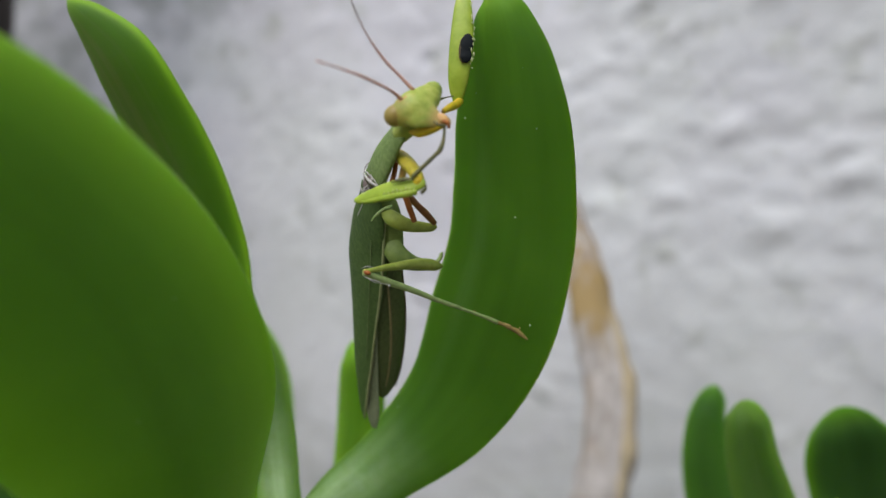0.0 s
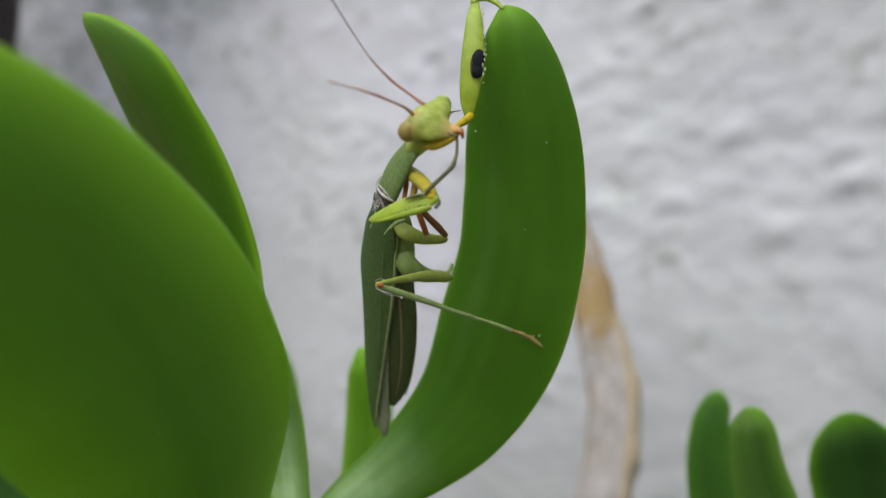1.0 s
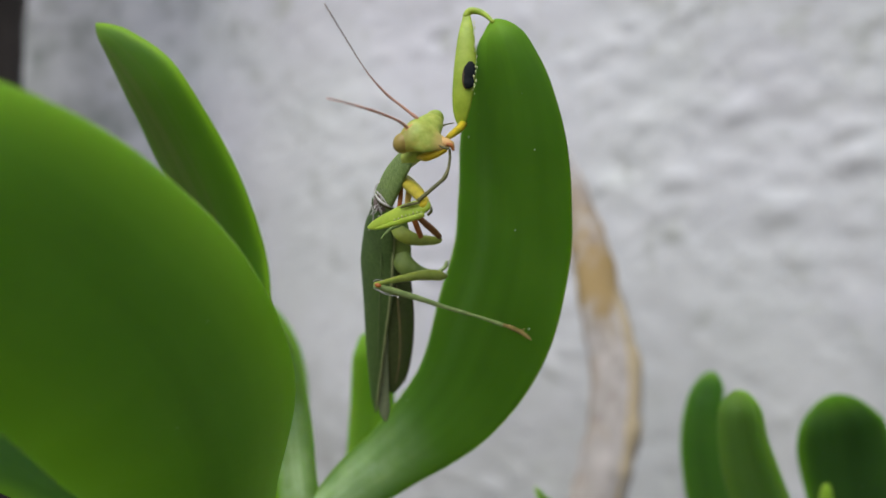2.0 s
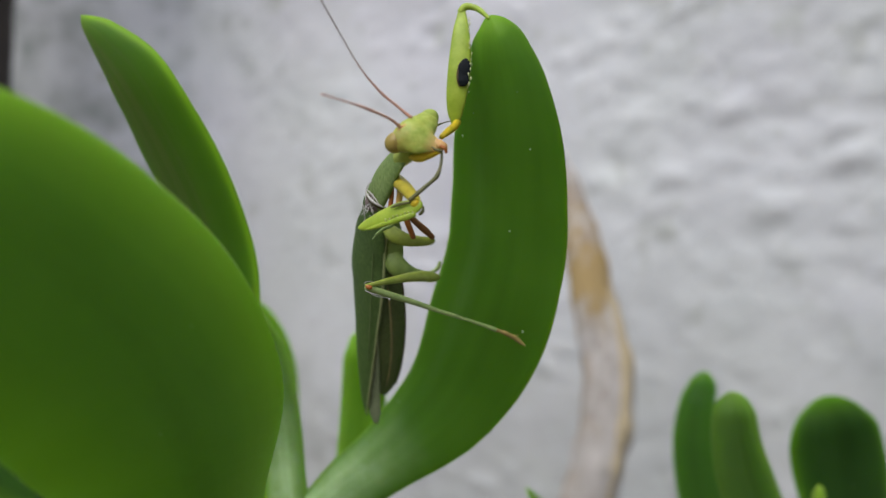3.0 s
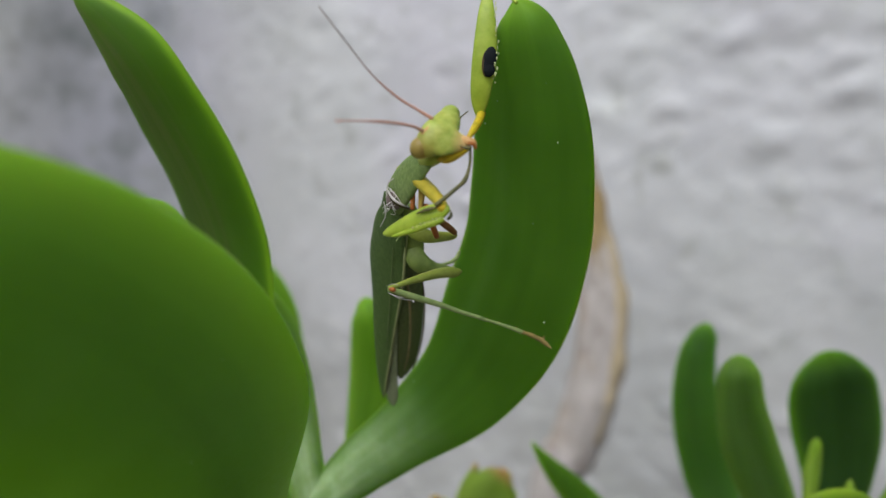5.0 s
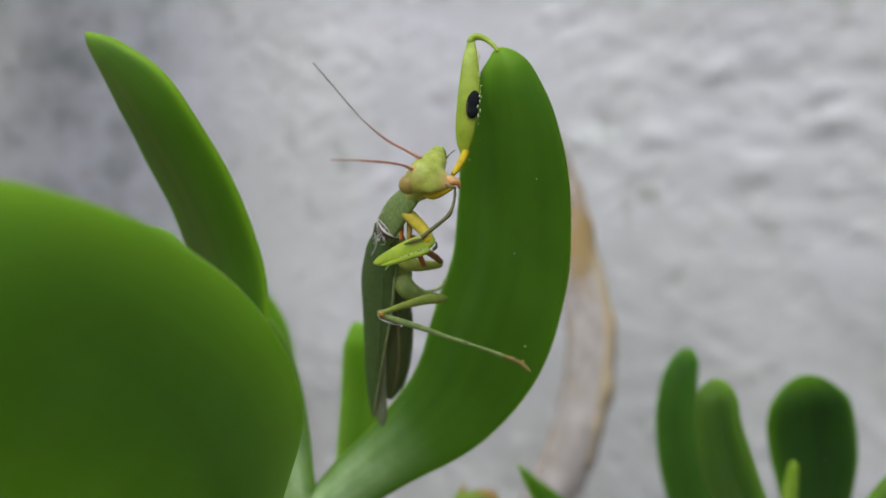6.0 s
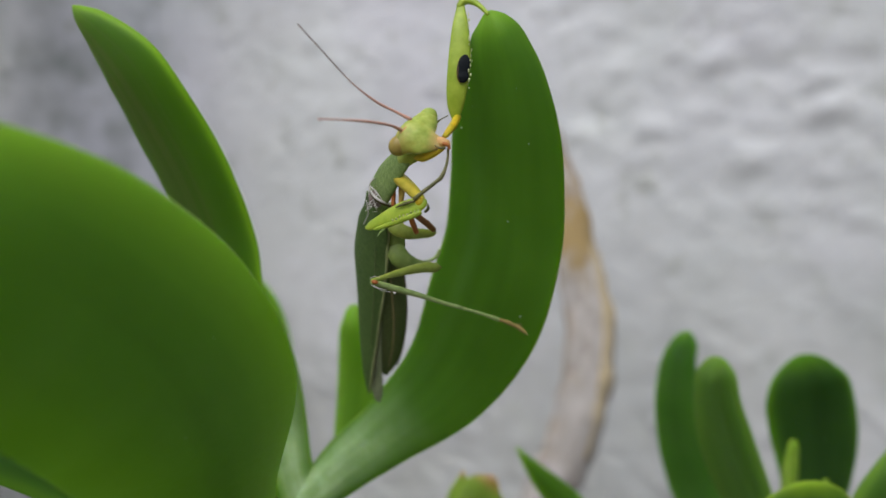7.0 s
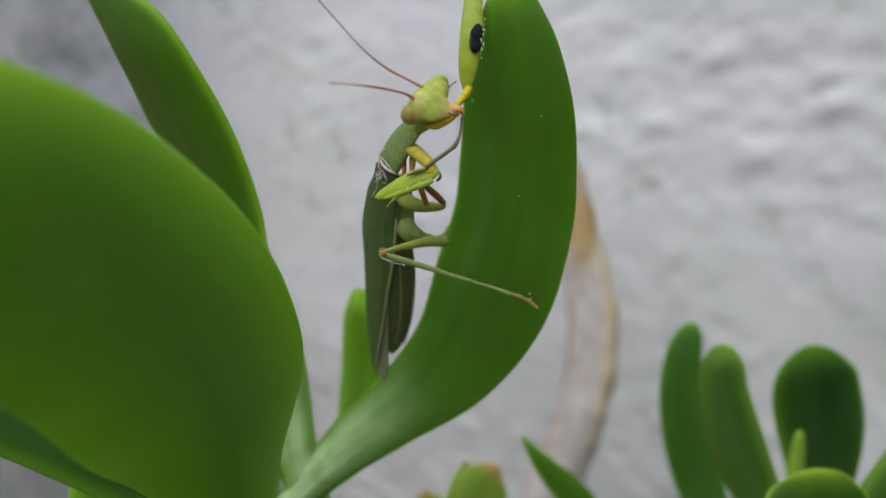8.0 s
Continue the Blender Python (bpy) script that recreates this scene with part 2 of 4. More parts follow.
def wall_material():
    m, n, l, b = material("rough_white_plaster")
    big = noise_node(n, l, 4.5, 5, 0.6)
    small = noise_node(n, l, 55, 6, 0.65)
    base = ramp(n, l, big.outputs[0], [(0.3, (0.61, 0.62, 0.63)), (0.6, (0.7, 0.71, 0.72))]).outputs[0]
    hue = noise_node(n, l, 3.1, 2, 0.5)
    base = mix(n, l, 1.0, base, ramp(n, l, hue.outputs[0], [(0.38, (1.012, 0.985, 1.04)), (0.62, (0.985, 0.987, 0.985))]).outputs[0], "MULTIPLY")
    # blotchy grey-green tint, stronger and darker to one side
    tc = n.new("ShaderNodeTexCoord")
    axes, green_tint = n.new("ShaderNodeSeparateXYZ"), n.new("ShaderNodeMapRange")
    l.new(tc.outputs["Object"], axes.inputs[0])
    l.new(axes.outputs[0], green_tint.inputs["Value"])
    green_tint.inputs["From Min"].default_value, green_tint.inputs["From Max"].default_value = 0.12, 0.6
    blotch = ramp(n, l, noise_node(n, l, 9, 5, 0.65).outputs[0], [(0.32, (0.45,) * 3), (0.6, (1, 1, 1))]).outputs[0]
    blotchy_tint = n.new("ShaderNodeMath")
    blotchy_tint.operation = "MULTIPLY"
    l.new(green_tint.outputs[0], blotchy_tint.inputs[0])
    l.new(blotch, blotchy_tint.inputs[1])
    base = mix(n, l, blotchy_tint.outputs[0], base, (0.485, 0.512, 0.47))
    # shade low on the wall, painted in as ragged grey blotches
    low_shade = n.new("ShaderNodeMapRange")
    l.new(axes.outputs[2], low_shade.inputs["Value"])
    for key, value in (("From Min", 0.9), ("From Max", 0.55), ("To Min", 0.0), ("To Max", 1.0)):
        low_shade.inputs[key].default_value = value
    blotchy_shade = n.new("ShaderNodeMath")
    blotchy_shade.operation = "MULTIPLY"
    l.new(low_shade.outputs[0], blotchy_shade.inputs[0])
    l.new(blotch, blotchy_shade.inputs[1])
    base = mix(n, l, blotchy_shade.outputs[0], base, (0.42, 0.423, 0.41))
    dirt = noise_node(n, l, 22, 4, 0.6)
    spot = ramp(n, l, dirt.outputs[0], [(0.56, (0, 0, 0)), (0.72, (1, 1, 1))]).outputs[0]
    col = mix(n, l, spot, base, (0.5, 0.51, 0.49))
    # damp, mossy streaks in broad patches
    patch = noise_node(n, l, 2.2, 2, 0.5)
    streak = noise_node(n, l, 16, 4, 0.6, (1, 1, 0.85))
    damp = n.new("ShaderNodeMath")
    damp.operation = "MULTIPLY"
    side = n.new("ShaderNodeMapRange")
    l.new(axes.outputs[0], side.inputs["Value"])
    side.inputs["From Min"].default_value, side.inputs["From Max"].default_value = -0.26, -0.4
    spread = n.new("ShaderNodeMath")
    spread.operation = "MAXIMUM"
    l.new(side.outputs[0], spread.inputs[0])
    l.new(ramp(n, l, patch.outputs[0], [(0.5, (0, 0, 0)), (0.66, (0.35, 0.35, 0.35))]).outputs[0], spread.inputs[1])
    l.new(spread.outputs[0], damp.inputs[0])
    l.new(ramp(n, l, streak.outputs[0], [(0.45, (0, 0, 0)), (0.7, (0.8, 0.8, 0.8))]).outputs[0], damp.inputs[1])
    col = mix(n, l, damp.outputs[0], col, (0.28, 0.305, 0.285))
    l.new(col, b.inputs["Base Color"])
    b.inputs["Roughness"].default_value = 0.75
    b.inputs["Specular IOR Level"].default_value = 0.3
    bump(n, l, b, small.outputs[0], 0.45, 0.006)
    return m


def bark_material(old_bark):
    """Bleached wood; the remaining brown bark lies round one place of the branch, with a ragged, faded edge."""
    m, n, l, b = material("weathered_branch_bark")
    tex = noise_node(n, l, 45, 5, 0.65, (1, 1, 0.3))
    base = ramp(n, l, tex.outputs[0], [(0.3, (0.36, 0.325, 0.3)), (0.5, (0.48, 0.44, 0.415)), (0.75, (0.6, 0.565, 0.55))]).outputs[0]
    stain = noise_node(n, l, 28, 4, 0.6, (1, 1, 0.5))
    col = mix(n, l, ramp(n, l, stain.outputs[0], [(0.5, (0, 0, 0)), (0.66, (0.75, 0.75, 0.75))]).outputs[0], base, (0.36, 0.26, 0.16))
    tc = n.new("ShaderNodeTexCoord")
    d = n.new("ShaderNodeVectorMath")
    d.operation = "DISTANCE"
    l.new(tc.outputs["Object"], d.inputs[0])
    d.inputs[1].default_value = old_bark
    ragged = n.new("ShaderNodeMath")
    ragged.operation = "MULTIPLY_ADD"
    l.new(noise_node(n, l, 55, 4, 0.65, (1, 1, 0.5)).outputs[0], ragged.inputs[0])
    ragged.inputs[1].default_value = 0.16
    l.new(d.outputs["Value"], ragged.inputs[2])
    crack = noise_node(n, l, 90, 5, 0.7, (1, 1, 0.18))
    col = mix(n, l, ramp(n, l, crack.outputs[0], [(0.3, (0.75,) * 3), (0.45, (0, 0, 0))]).outputs[0], col, (0.17, 0.13, 0.1))
    col = mix(n, l, ramp(n, l, ragged.outputs[0], [(0.095, (0.9,) * 3), (0.13, (0, 0, 0))]).outputs[0], col, (0.33, 0.22, 0.07))
    flecks = noise_node(n, l, 70, 6, 0.75, (1, 1, 0.6))
    col = mix(n, l, ramp(n, l, flecks.outputs[0], [(0.53, (0, 0, 0)), (0.66, (0.5,) * 3)]).outputs[0], col, (0.2, 0.15, 0.11))
    l.new(col, b.inputs["Base Color"])
    b.inputs["Roughness"].default_value = 0.85
    bump(n, l, b, tex.outputs[0], 0.6, 0.004)
    return m


def antenna_material():
    """Pink at the root, grey-brown towards the tip."""
    m, n, l, b = material("mantis_antenna_fading")
    tc, d, far = n.new("ShaderNodeTexCoord"), n.new("ShaderNodeVectorMath"), n.new("ShaderNodeMapRange")
    d.operation = "LENGTH"
    l.new(tc.outputs["Object"], d.inputs[0])
    l.new(d.outputs["Value"], far.inputs["Value"])
    far.inputs["From Min"].default_value, far.inputs["From Max"].default_value = 0.004, 0.014
    l.new(mix(n, l, far.outputs[0], (0.68, 0.36, 0.27), (0.24, 0.19, 0.17)), b.inputs["Base Color"])
    b.inputs["Roughness"].default_value = 0.55
    return m


def head_material(mouth, cheek):
    """Yellow-green, peach towards the mouth, olive-yellow towards the cheek; places in the head's own space."""
    m, n, l, b = material("mantis_face")
    tex = noise_node(n, l, 900, 4, 0.65)
    col = ramp(n, l, tex.outputs[0], [(0.3, (0.31, 0.38, 0.045)), (0.55, (0.44, 0.5, 0.085)), (0.75, (0.54, 0.57, 0.15))]).outputs[0]
    tc = n.new("ShaderNodeTexCoord")
    for place, near, far, tint in ((mouth, 0.001, 0.003, (0.7, 0.45, 0.18)), (cheek, 0.0013, 0.0036, (0.4, 0.35, 0.07))):
        d = n.new("ShaderNodeVectorMath")
        d.operation = "DISTANCE"
        l.new(tc.outputs["Object"], d.inputs[0])
        d.inputs[1].default_value = place
        mr = n.new("ShaderNodeMapRange")
        for key, value in (("From Min", near), ("From Max", far), ("To Min", 0.9), ("To Max", 0.0)):
            mr.inputs[key].default_value = value
        l.new(d.outputs["Value"], mr.inputs["Value"])
        col = mix(n, l, mr.outputs[0], col, tint)
    l.new(col, b.inputs["Base Color"])
    b.inputs["Roughness"].default_value = 0.45
    b.inputs["Subsurface Weight"].default_value = 0.2
    b.inputs["Subsurface Scale"].default_value = 0.001
    bump(n, l, b, noise_node(n, l, 3500, 3, 0.6).outputs[0], 0.2, 0.00008)
    return m


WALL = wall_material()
BARK_BROWN = plain_material("brown_bark", (0.4, 0.315, 0.19), (0.55, 0.46, 0.32), 0.85, 60, (1, 1, 0.3), 0.5)
SOIL = plain_material("dark_soil", (0.05, 0.04, 0.03), (0.13, 0.1, 0.07), 0.95, 30, relief=0.8)
POST = plain_material("dark_weathered_wood", (0.02, 0.016, 0.014), (0.06, 0.048, 0.04), 0.8, 60, (1, 1, 0.15), 0.5)

# ---- building helpers ----
ORIGIN = {}


def thing(name, origin, label, category, group="", kind=""):
    """An Empty at origin (cm) that will hold parts."""
    ob = new(name)
    ob.empty_display_size = 0.01
    ob.location = (origin[0] * CM, origin[1] * CM, EYE + origin[2] * CM)
    ORIGIN[ob.name] = Vector(origin)
    return tagged(ob, label, category, group, kind)


def part(name, bm, mat, parent=None, label="", origin=None, smooth=True):
    """One mesh object out of a bmesh in cm, under a thing or a part."""
    above = ORIGIN[parent.name] if parent else Vector((0, 0, -EYE / CM))
    o = Vector(origin) if origin is not None else above
    for v in bm.verts:
        v.co = (v.co - o) * CM
    bmesh.ops.recalc_face_normals(bm, faces=bm.faces)
    me = bpy.data.meshes.new(name)
    bm.to_mesh(me)
    bm.free()
    for m in (mat if isinstance(mat, (list, tuple)) else [mat]):
        me.materials.append(m)
    if smooth:
        me.polygons.foreach_set("use_smooth", [True] * len(me.polygons))
    ob = new(name, me)
    ob.parent = parent
    ob.location = (o - above) * CM
    ORIGIN[ob.name] = o
    return tagged(ob, label)


def spline(rows, sub):
    """Points of a smooth curve through the rows (Catmull-Rom, all columns)."""
    p = [np.array(r, float) for r in rows]
    p = [2 * p[0] - p[1], *p, 2 * p[-1] - p[-2]]
    out = []
    for i in range(1, len(p) - 2):
        for k in range(sub):
            t = k / sub
            out.append(0.5 * (2 * p[i] + (p[i + 1] - p[i - 1]) * t + (2 * p[i - 1] - 5 * p[i] + 4 * p[i + 1] - p[i + 2]) * t * t
                              + (3 * p[i] - p[i - 1] - 3 * p[i + 1] + p[i + 2]) * t ** 3))
    out.append(p[-2])
    return out


def blunted(pts, blunt):
    """The curve's last stretch rounded off like the end of an ellipse."""
    arr = np.array(pts)
    s = np.concatenate([[0], np.cumsum(np.linalg.norm(np.diff(arr[:, :3], axis=0), axis=1))])
    reach = min(blunt * 2.2 * arr[-1, 3] + 0.02, 0.6 * s[-1])
    out = [p for p, d in zip(pts, s) if d < s[-1] - reach - 0.06]
    for k in range(17):
        w = math.pi / 2 * k / 16
        q = np.array([np.interp(s[-1] - reach + reach * math.sin(w), s, arr[:, c]) for c in range(5)])
        q[3:] *= max(math.cos(w), 0.02)
        out.append(q)
    return out


def loft(rows, normal=(0, -1, 0), seg=14, sub=5, lens=0.0, groove=0.0, rough=0.0, bm=None, twist=0.0, bloom=0.0, blunt=0.0, rim=0.8, edge=0.14, skew=0.0, reach=0.36, olive=0.0, crease=(), thin=1.0, taper=0.0):
    """A smooth body along rows of x, y, z, half width, half thickness (cm). normal: where its broad side looks; lens: how sharp
    its rims are; groove: how hollow its broad face is; crease: where, how wide and how deep folds run along it; thin: how much its rims thin out; taper: how its rim's colour narrows to the tip; rough: unevenness."""
    bm = bm or bmesh.new()
    layers = bm.verts.layers.float
    names = ("margin", "tip", "across", "along", "bloom", "thick", "olive")
    for key in names:
        if not layers.get(key):
            layers.new(key)
    margin, tip, lay_x, lay_y, wax, lay_t, lay_o = [layers.get(key) for key in names]
    pts = spline(rows, sub)
    if blunt:
        pts = blunted(pts, blunt)
    n0 = Vector(normal).normalized()
    rings = []
    last = len(pts) - 1
    left = [0.0]
    for p, q in zip(pts[:0:-1], pts[-2::-1]):
        left.append(left[-1] + float(np.linalg.norm(np.array(p[:3]) - np.array(q[:3]))))
    left = left[::-1]
    for i, p in enumerate(pts):
        c = Vector(p[:3])
        tangent = (Vector(pts[min(i + 1, last)][:3]) - Vector(pts[max(i - 1, 0)][:3])).normalized()
        nn = Matrix.Rotation(radians(twist) * i / last, 3, tangent) @ n0
        wide = tangent.cross(nn)
        if wide.length < 1e-4:
            wide = tangent.cross(Vector((1, 0, 0.3)))
        wide.normalize()
        up = wide.cross(tangent).normalized()
        if up.dot(nn) < 0:
            up = -up
        a, b = max(p[3], 0.004), max(p[4], 0.004)
        ring = []
        for k in range(seg):
            w = 2 * math.pi * k / seg
            cu, su = math.cos(w), math.sin(w)
            h = b * su * abs(su) ** lens
            if groove and su > 0:
                h -= groove * b * math.exp(-(cu / 0.4) ** 2) * min(1, 4 * i / last)
            for place, width, depth in crease if su > 0 else ():
                h -= depth * b * math.exp(-((cu - place) / width) ** 2) * math.exp(-((i / last - 0.45) / 0.25) ** 2)
            q = c + wide * (a * cu) + up * h
            if rough:
                q += (q - c).normalized() * rough * noise.noise(q * 0.7)
            v = bm.verts.new(q)
            # painted rim glow; skew brightens one side more than the other
            v[margin] = rim * (1 + skew * cu) / (1 + abs(skew)) * math.exp(-(min(a * (1 - abs(cu)), 0.4 * left[i]) / (edge * (1 - taper * i / last))) ** 2)
            v[margin] = max(v[margin], 0.75 * rim * math.exp(-(left[i] / 0.3) ** 2))
            v[lay_t] = (1 - thin * cu * cu) * min(1.0, left[i] / 0.8)
            v[lay_x], v[lay_y] = cu + (2 if su < 0 else 0), i / last
            v[tip] = max(0.0, 1 - (last - i) / (0.22 * last)) ** 0.7
            v[wax] = bloom * max(0.0, 1 - i / (reach * last)) ** 0.6 * max(0.0, su + 0.1) * (1 - abs(cu) ** 4)
            v[lay_o] = olive * min(1.0, max(0.0, 0.55 - 0.8 * cu))
            ring.append(v)
        rings.append(ring)
    for r0, r1 in zip(rings, rings[1:]):
        for k in range(seg):
            bm.faces.new((r0[k], r0[(k + 1) % seg], r1[(k + 1) % seg], r1[k]))
    bm.faces.new(rings[0][::-1])
    bm.faces.new(rings[-1])
    return bm


def blob(center, radii, turn=None, seg=16, bm=None):
    """A rounded body (an ellipsoid, cm), turned by a matrix."""
    bm = bm or bmesh.new()
    made = bmesh.ops.create_uvsphere(bm, u_segments=seg, v_segments=max(8, seg * 2 // 3), radius=1)["verts"]
    m = Matrix.Translation(center) @ (turn.to_4x4() if turn else Matrix()) @ Matrix.Diagonal((*radii, 1))
    bmesh.ops.transform(bm, matrix=m, verts=made)
    return bm


def leaf(parent, rows, mat, normal, thick=0.3, lens=0.25, groove=0.0, label="", sub=7, name="leaf", twist=0.0, bloom=0.0, blunt=0.0, rim=0.8, edge=0.14, skew=0.0, reach=0.36, olive=0.0, crease=(), thin=1.0, taper=0.0, seg=28):
    """rows run from the leaf's base to its tip: x, y, z, half width."""
    n = len(rows)
    body = [(x, y, z, a, max(min(a * 0.9, thick * (1.0 if i < n - 2 else 0.75)), 0.01)) for i, (x, y, z, a) in enumerate(rows)]
    return part(name, loft(body, normal, seg, sub, lens, groove, 0.02, None, twist, bloom, blunt, rim, edge, skew, reach, olive, crease, thin, taper), mat, parent, label)


def stem(parent, rows, r0, r1, name="stem", mat=None):
    n = len(rows) - 1
    return part(name, loft([(*p, r0 + (r1 - r0) * i / n, r0 + (r1 - r0) * i / n) for i, p in enumerate(rows)], (0.3, -1, 0.2), 14, 6, 0, 0, 0.06), mat or STEM, parent)


# ---- the setting ----
def plaster(name, plan, step, lump):
    """An uneven plastered wall along a plan line (cm), from the ground up; 20 cm thick."""
    line = spline(plan, 60)
    dist = np.concatenate([[0], np.cumsum([np.linalg.norm(q - p) for p, q in zip(line, line[1:])])])
    nx, z0, z1 = int(dist[-1] / step), -EYE / CM, 150.0
    nz = int((z1 - z0) / step)
    xs = np.interp(np.linspace(0, dist[-1], nx + 1), dist, [p[0] for p in line])
    ys = np.interp(np.linspace(0, dist[-1], nx + 1), dist, [p[1] for p in line])
    bm = bmesh.new()
    grid, outs = [], []
    for i in range(nx + 1):
        j = min(max(i, 1), nx - 1)
        along = Vector((xs[j + 1] - xs[j - 1], ys[j + 1] - ys[j - 1], 0)).normalized()
        out = Vector((along.y, -along.x, 0))
        outs.append(out)
        col = []
        for k in range(nz + 1):
            z = z0 + (z1 - z0) * k / nz
            s = Vector((i * step * 0.8, z, 3.0))
            flat = Vector((s.x * 0.95, s.y * 1.1, 3.0)) + 1.5 * noise.noise_vector(s * 0.13)  # thrown plaster: lumps lie a little wider than tall
            zone = 0.45 + 0.55 * min(1.0, max(0.0, 0.5 + 2.2 * noise.noise(s * 0.045 + Vector((4, 1, 8)))))
            knobs = pits = 0.0
            for size in (0.28, 0.5, 0.8):
                near, centres = noise.voronoi(flat * size)
                pick, reach = noise.noise(centres[0] * 5.7), 0.42 + 0.25 * noise.noise(centres[0] * 3.1)
                dome = max(0.0, 1 - near[0] / reach) ** 1.3
                if pick > 0.02:
                    knobs += dome * 0.5 / size
                elif pick < -0.14:
                    pits += dome * 0.5 / size
            knobs += 0.5 * max(0.0, noise.noise(flat * 0.38 + Vector((3, 7, 5))))
            coarse = 0.4 + 0.6 * min(1.0, max(0.0, (xs[i] + 18) / 30))  # trowelled smoother towards the corner
            d = lump * (1.0 * noise.noise(s * 0.05) + 0.3 * noise.noise(s * 0.12) + coarse * zone * (0.85 * knobs + 0.4 * noise.noise(flat * 0.62 + Vector((9, 2, 6))) + 0.3 * noise.noise(s * 0.9) - 0.85 * pits))
            col.append(bm.verts.new(Vector((xs[i], ys[i], z)) + out * d))
        grid.append(col)
    for i in range(nx):
        for k in range(nz):
            bm.faces.new((grid[i][k], grid[i + 1][k], grid[i + 1][k + 1], grid[i][k + 1]))
    back = [[bm.verts.new(c[k].co - o * 20) for k in (0, -1)] for c, o in zip(grid, outs)]
    for i in range(nx):
        bm.faces.new((back[i][0], back[i][1], back[i + 1][1], back[i + 1][0]))
        bm.faces.new((grid[i][-1], grid[i + 1][-1], back[i + 1][1], back[i][1]))
        bm.faces.new((grid[i][0], back[i][0], back[i + 1][0], grid[i + 1][0]))
    for c, q in ((grid[0], back[0]), (grid[-1], back[-1])):
        bm.faces.new([*c, q[1], q[0]])
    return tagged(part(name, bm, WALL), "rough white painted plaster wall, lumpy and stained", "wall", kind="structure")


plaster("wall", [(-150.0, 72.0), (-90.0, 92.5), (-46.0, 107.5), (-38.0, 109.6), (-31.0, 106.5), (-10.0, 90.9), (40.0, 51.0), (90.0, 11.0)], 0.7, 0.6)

bm = bmesh.new()
bmesh.ops.create_grid(bm, x_segments=60, y_segments=60, size=1)
for v in bm.verts:
    r = max(abs(v.co.x), abs(v.co.y))
    s = 120 + 60000 * r ** 6
    v.co = Vector((v.co.x * s, v.co.y * s + 40, -EYE / CM + 0.8 * noise.noise(Vector((v.co.x * 9, v.co.y * 9, 2)))))
tagged(part("ground", bm, SOIL), "dark bare garden soil below the plants", "ground", kind="structure")

# ---- the plants ----
ROOT = (-3.0, 15.5, -EYE / CM)
plant = thing("succulent_plant", ROOT, "bushy succulent with thick glossy green leaves in the soil", "plant")
NODE = (-3.78, 14.20, -6.60)
stem(plant, [ROOT, (-4.2, 16.5, -60), (-3.4, 15.4, -30), (-3.2, 14.9, -12), (NODE[0], NODE[1] + 0.2, NODE[2])], 1.2, 0.42)
perch = leaf(plant, [(-4.07, 14.50, -7.21, 0.30), (-3.08, 14.80, -6.19, 0.48), (-2.16, 15.00, -5.33, 0.67), (-1.18, 15.05, -4.57, 0.82), (0.10, 14.50, -3.18, 1.15), (0.80, 13.75, -1.57, 1.40), (1.16, 13.05, -0.08, 1.31), (1.21, 12.60, 1.15, 1.23), (1.16, 12.20, 2.19, 1.12), (1.09, 11.90, 3.07, 0.86), (1.00, 11.74, 3.67, 0.60), (0.90, 11.63, 4.01, 0.40), (0.80, 11.58, 4.25, 0.21)], LEAF, (-0.6, -1, 0.1), 0.42, 0.25, 0.15, "thick curved green leaf with a pale waxy base", bloom=1.0, blunt=0.8, rim=0.9, edge=0.05, skew=-0.7, reach=0.28, crease=((-0.6, 0.34, 0.65), (0.8, 0.35, 0.35)), thin=0.4, seg=64)
# dust on that leaf
for x, y, z, r in [(0.39, 12.47, 2.31, 0.020), (0.81, 12.10, 2.14, 0.013), (1.54, 11.62, 1.98, 0.016), (1.26, 12.33, 0.55, 0.016), (1.57, 12.74, -1.38, 0.022), (0.57, 12.14, 2.68, 0.012), (0.94, 11.46, 3.44, 0.009), (1.29, 11.42, 2.93, 0.007)]:
    part("dust_speck", blob((x, y, z), (0.8 * r, 0.5 * r, r), seg=8), DUST, perch, "tiny pale speck of dust")
leaf(plant, [(-4.37, 13.87, -8.71, 0.49), (-4.19, 12.46, -6.42, 0.81), (-3.92, 10.93, -4.31, 1.08), (-3.65, 9.26, -2.35, 1.67), (-3.72, 7.75, -0.87, 1.70), (-4.01, 6.62, 0.06, 1.57), (-4.22, 5.66, 0.66, 1.35), (-4.72, 4.98, 1.09, 1.09), (-5.18, 4.68, 1.26, 0.62), (-5.52, 4.76, 1.28, 0.06)], LEAF, (0.57, -1, 0.23), 0.36, 0.2, 0.0, "large broad glossy green leaf", rim=0.85, edge=1.0, skew=0.95, seg=40, taper=0.65)
leaf(plant, [(-3.97, 14.63, -6.06, 0.28), (-4.42, 15.02, -4.90, 0.56), (-4.68, 15.09, -3.28, 0.82), (-4.80, 14.93, -1.56, 0.99), (-4.86, 14.64, -0.03, 1.03), (-5.10, 14.12, 1.29, 0.99), (-5.50, 13.63, 2.46, 0.92), (-5.91, 13.23, 3.42, 0.75), (-6.48, 13.20, 4.14, 0.45), (-6.87, 13.25, 4.50, 0.21), (-7.10, 13.35, 4.71, 0.02)], LEAF, (-0.45, -1, -0.1), 0.2, 0.1, 0.0, "pointed upright green leaf with a bright rim", rim=1.4, edge=0.085, skew=0.5, olive=0.55, seg=40)
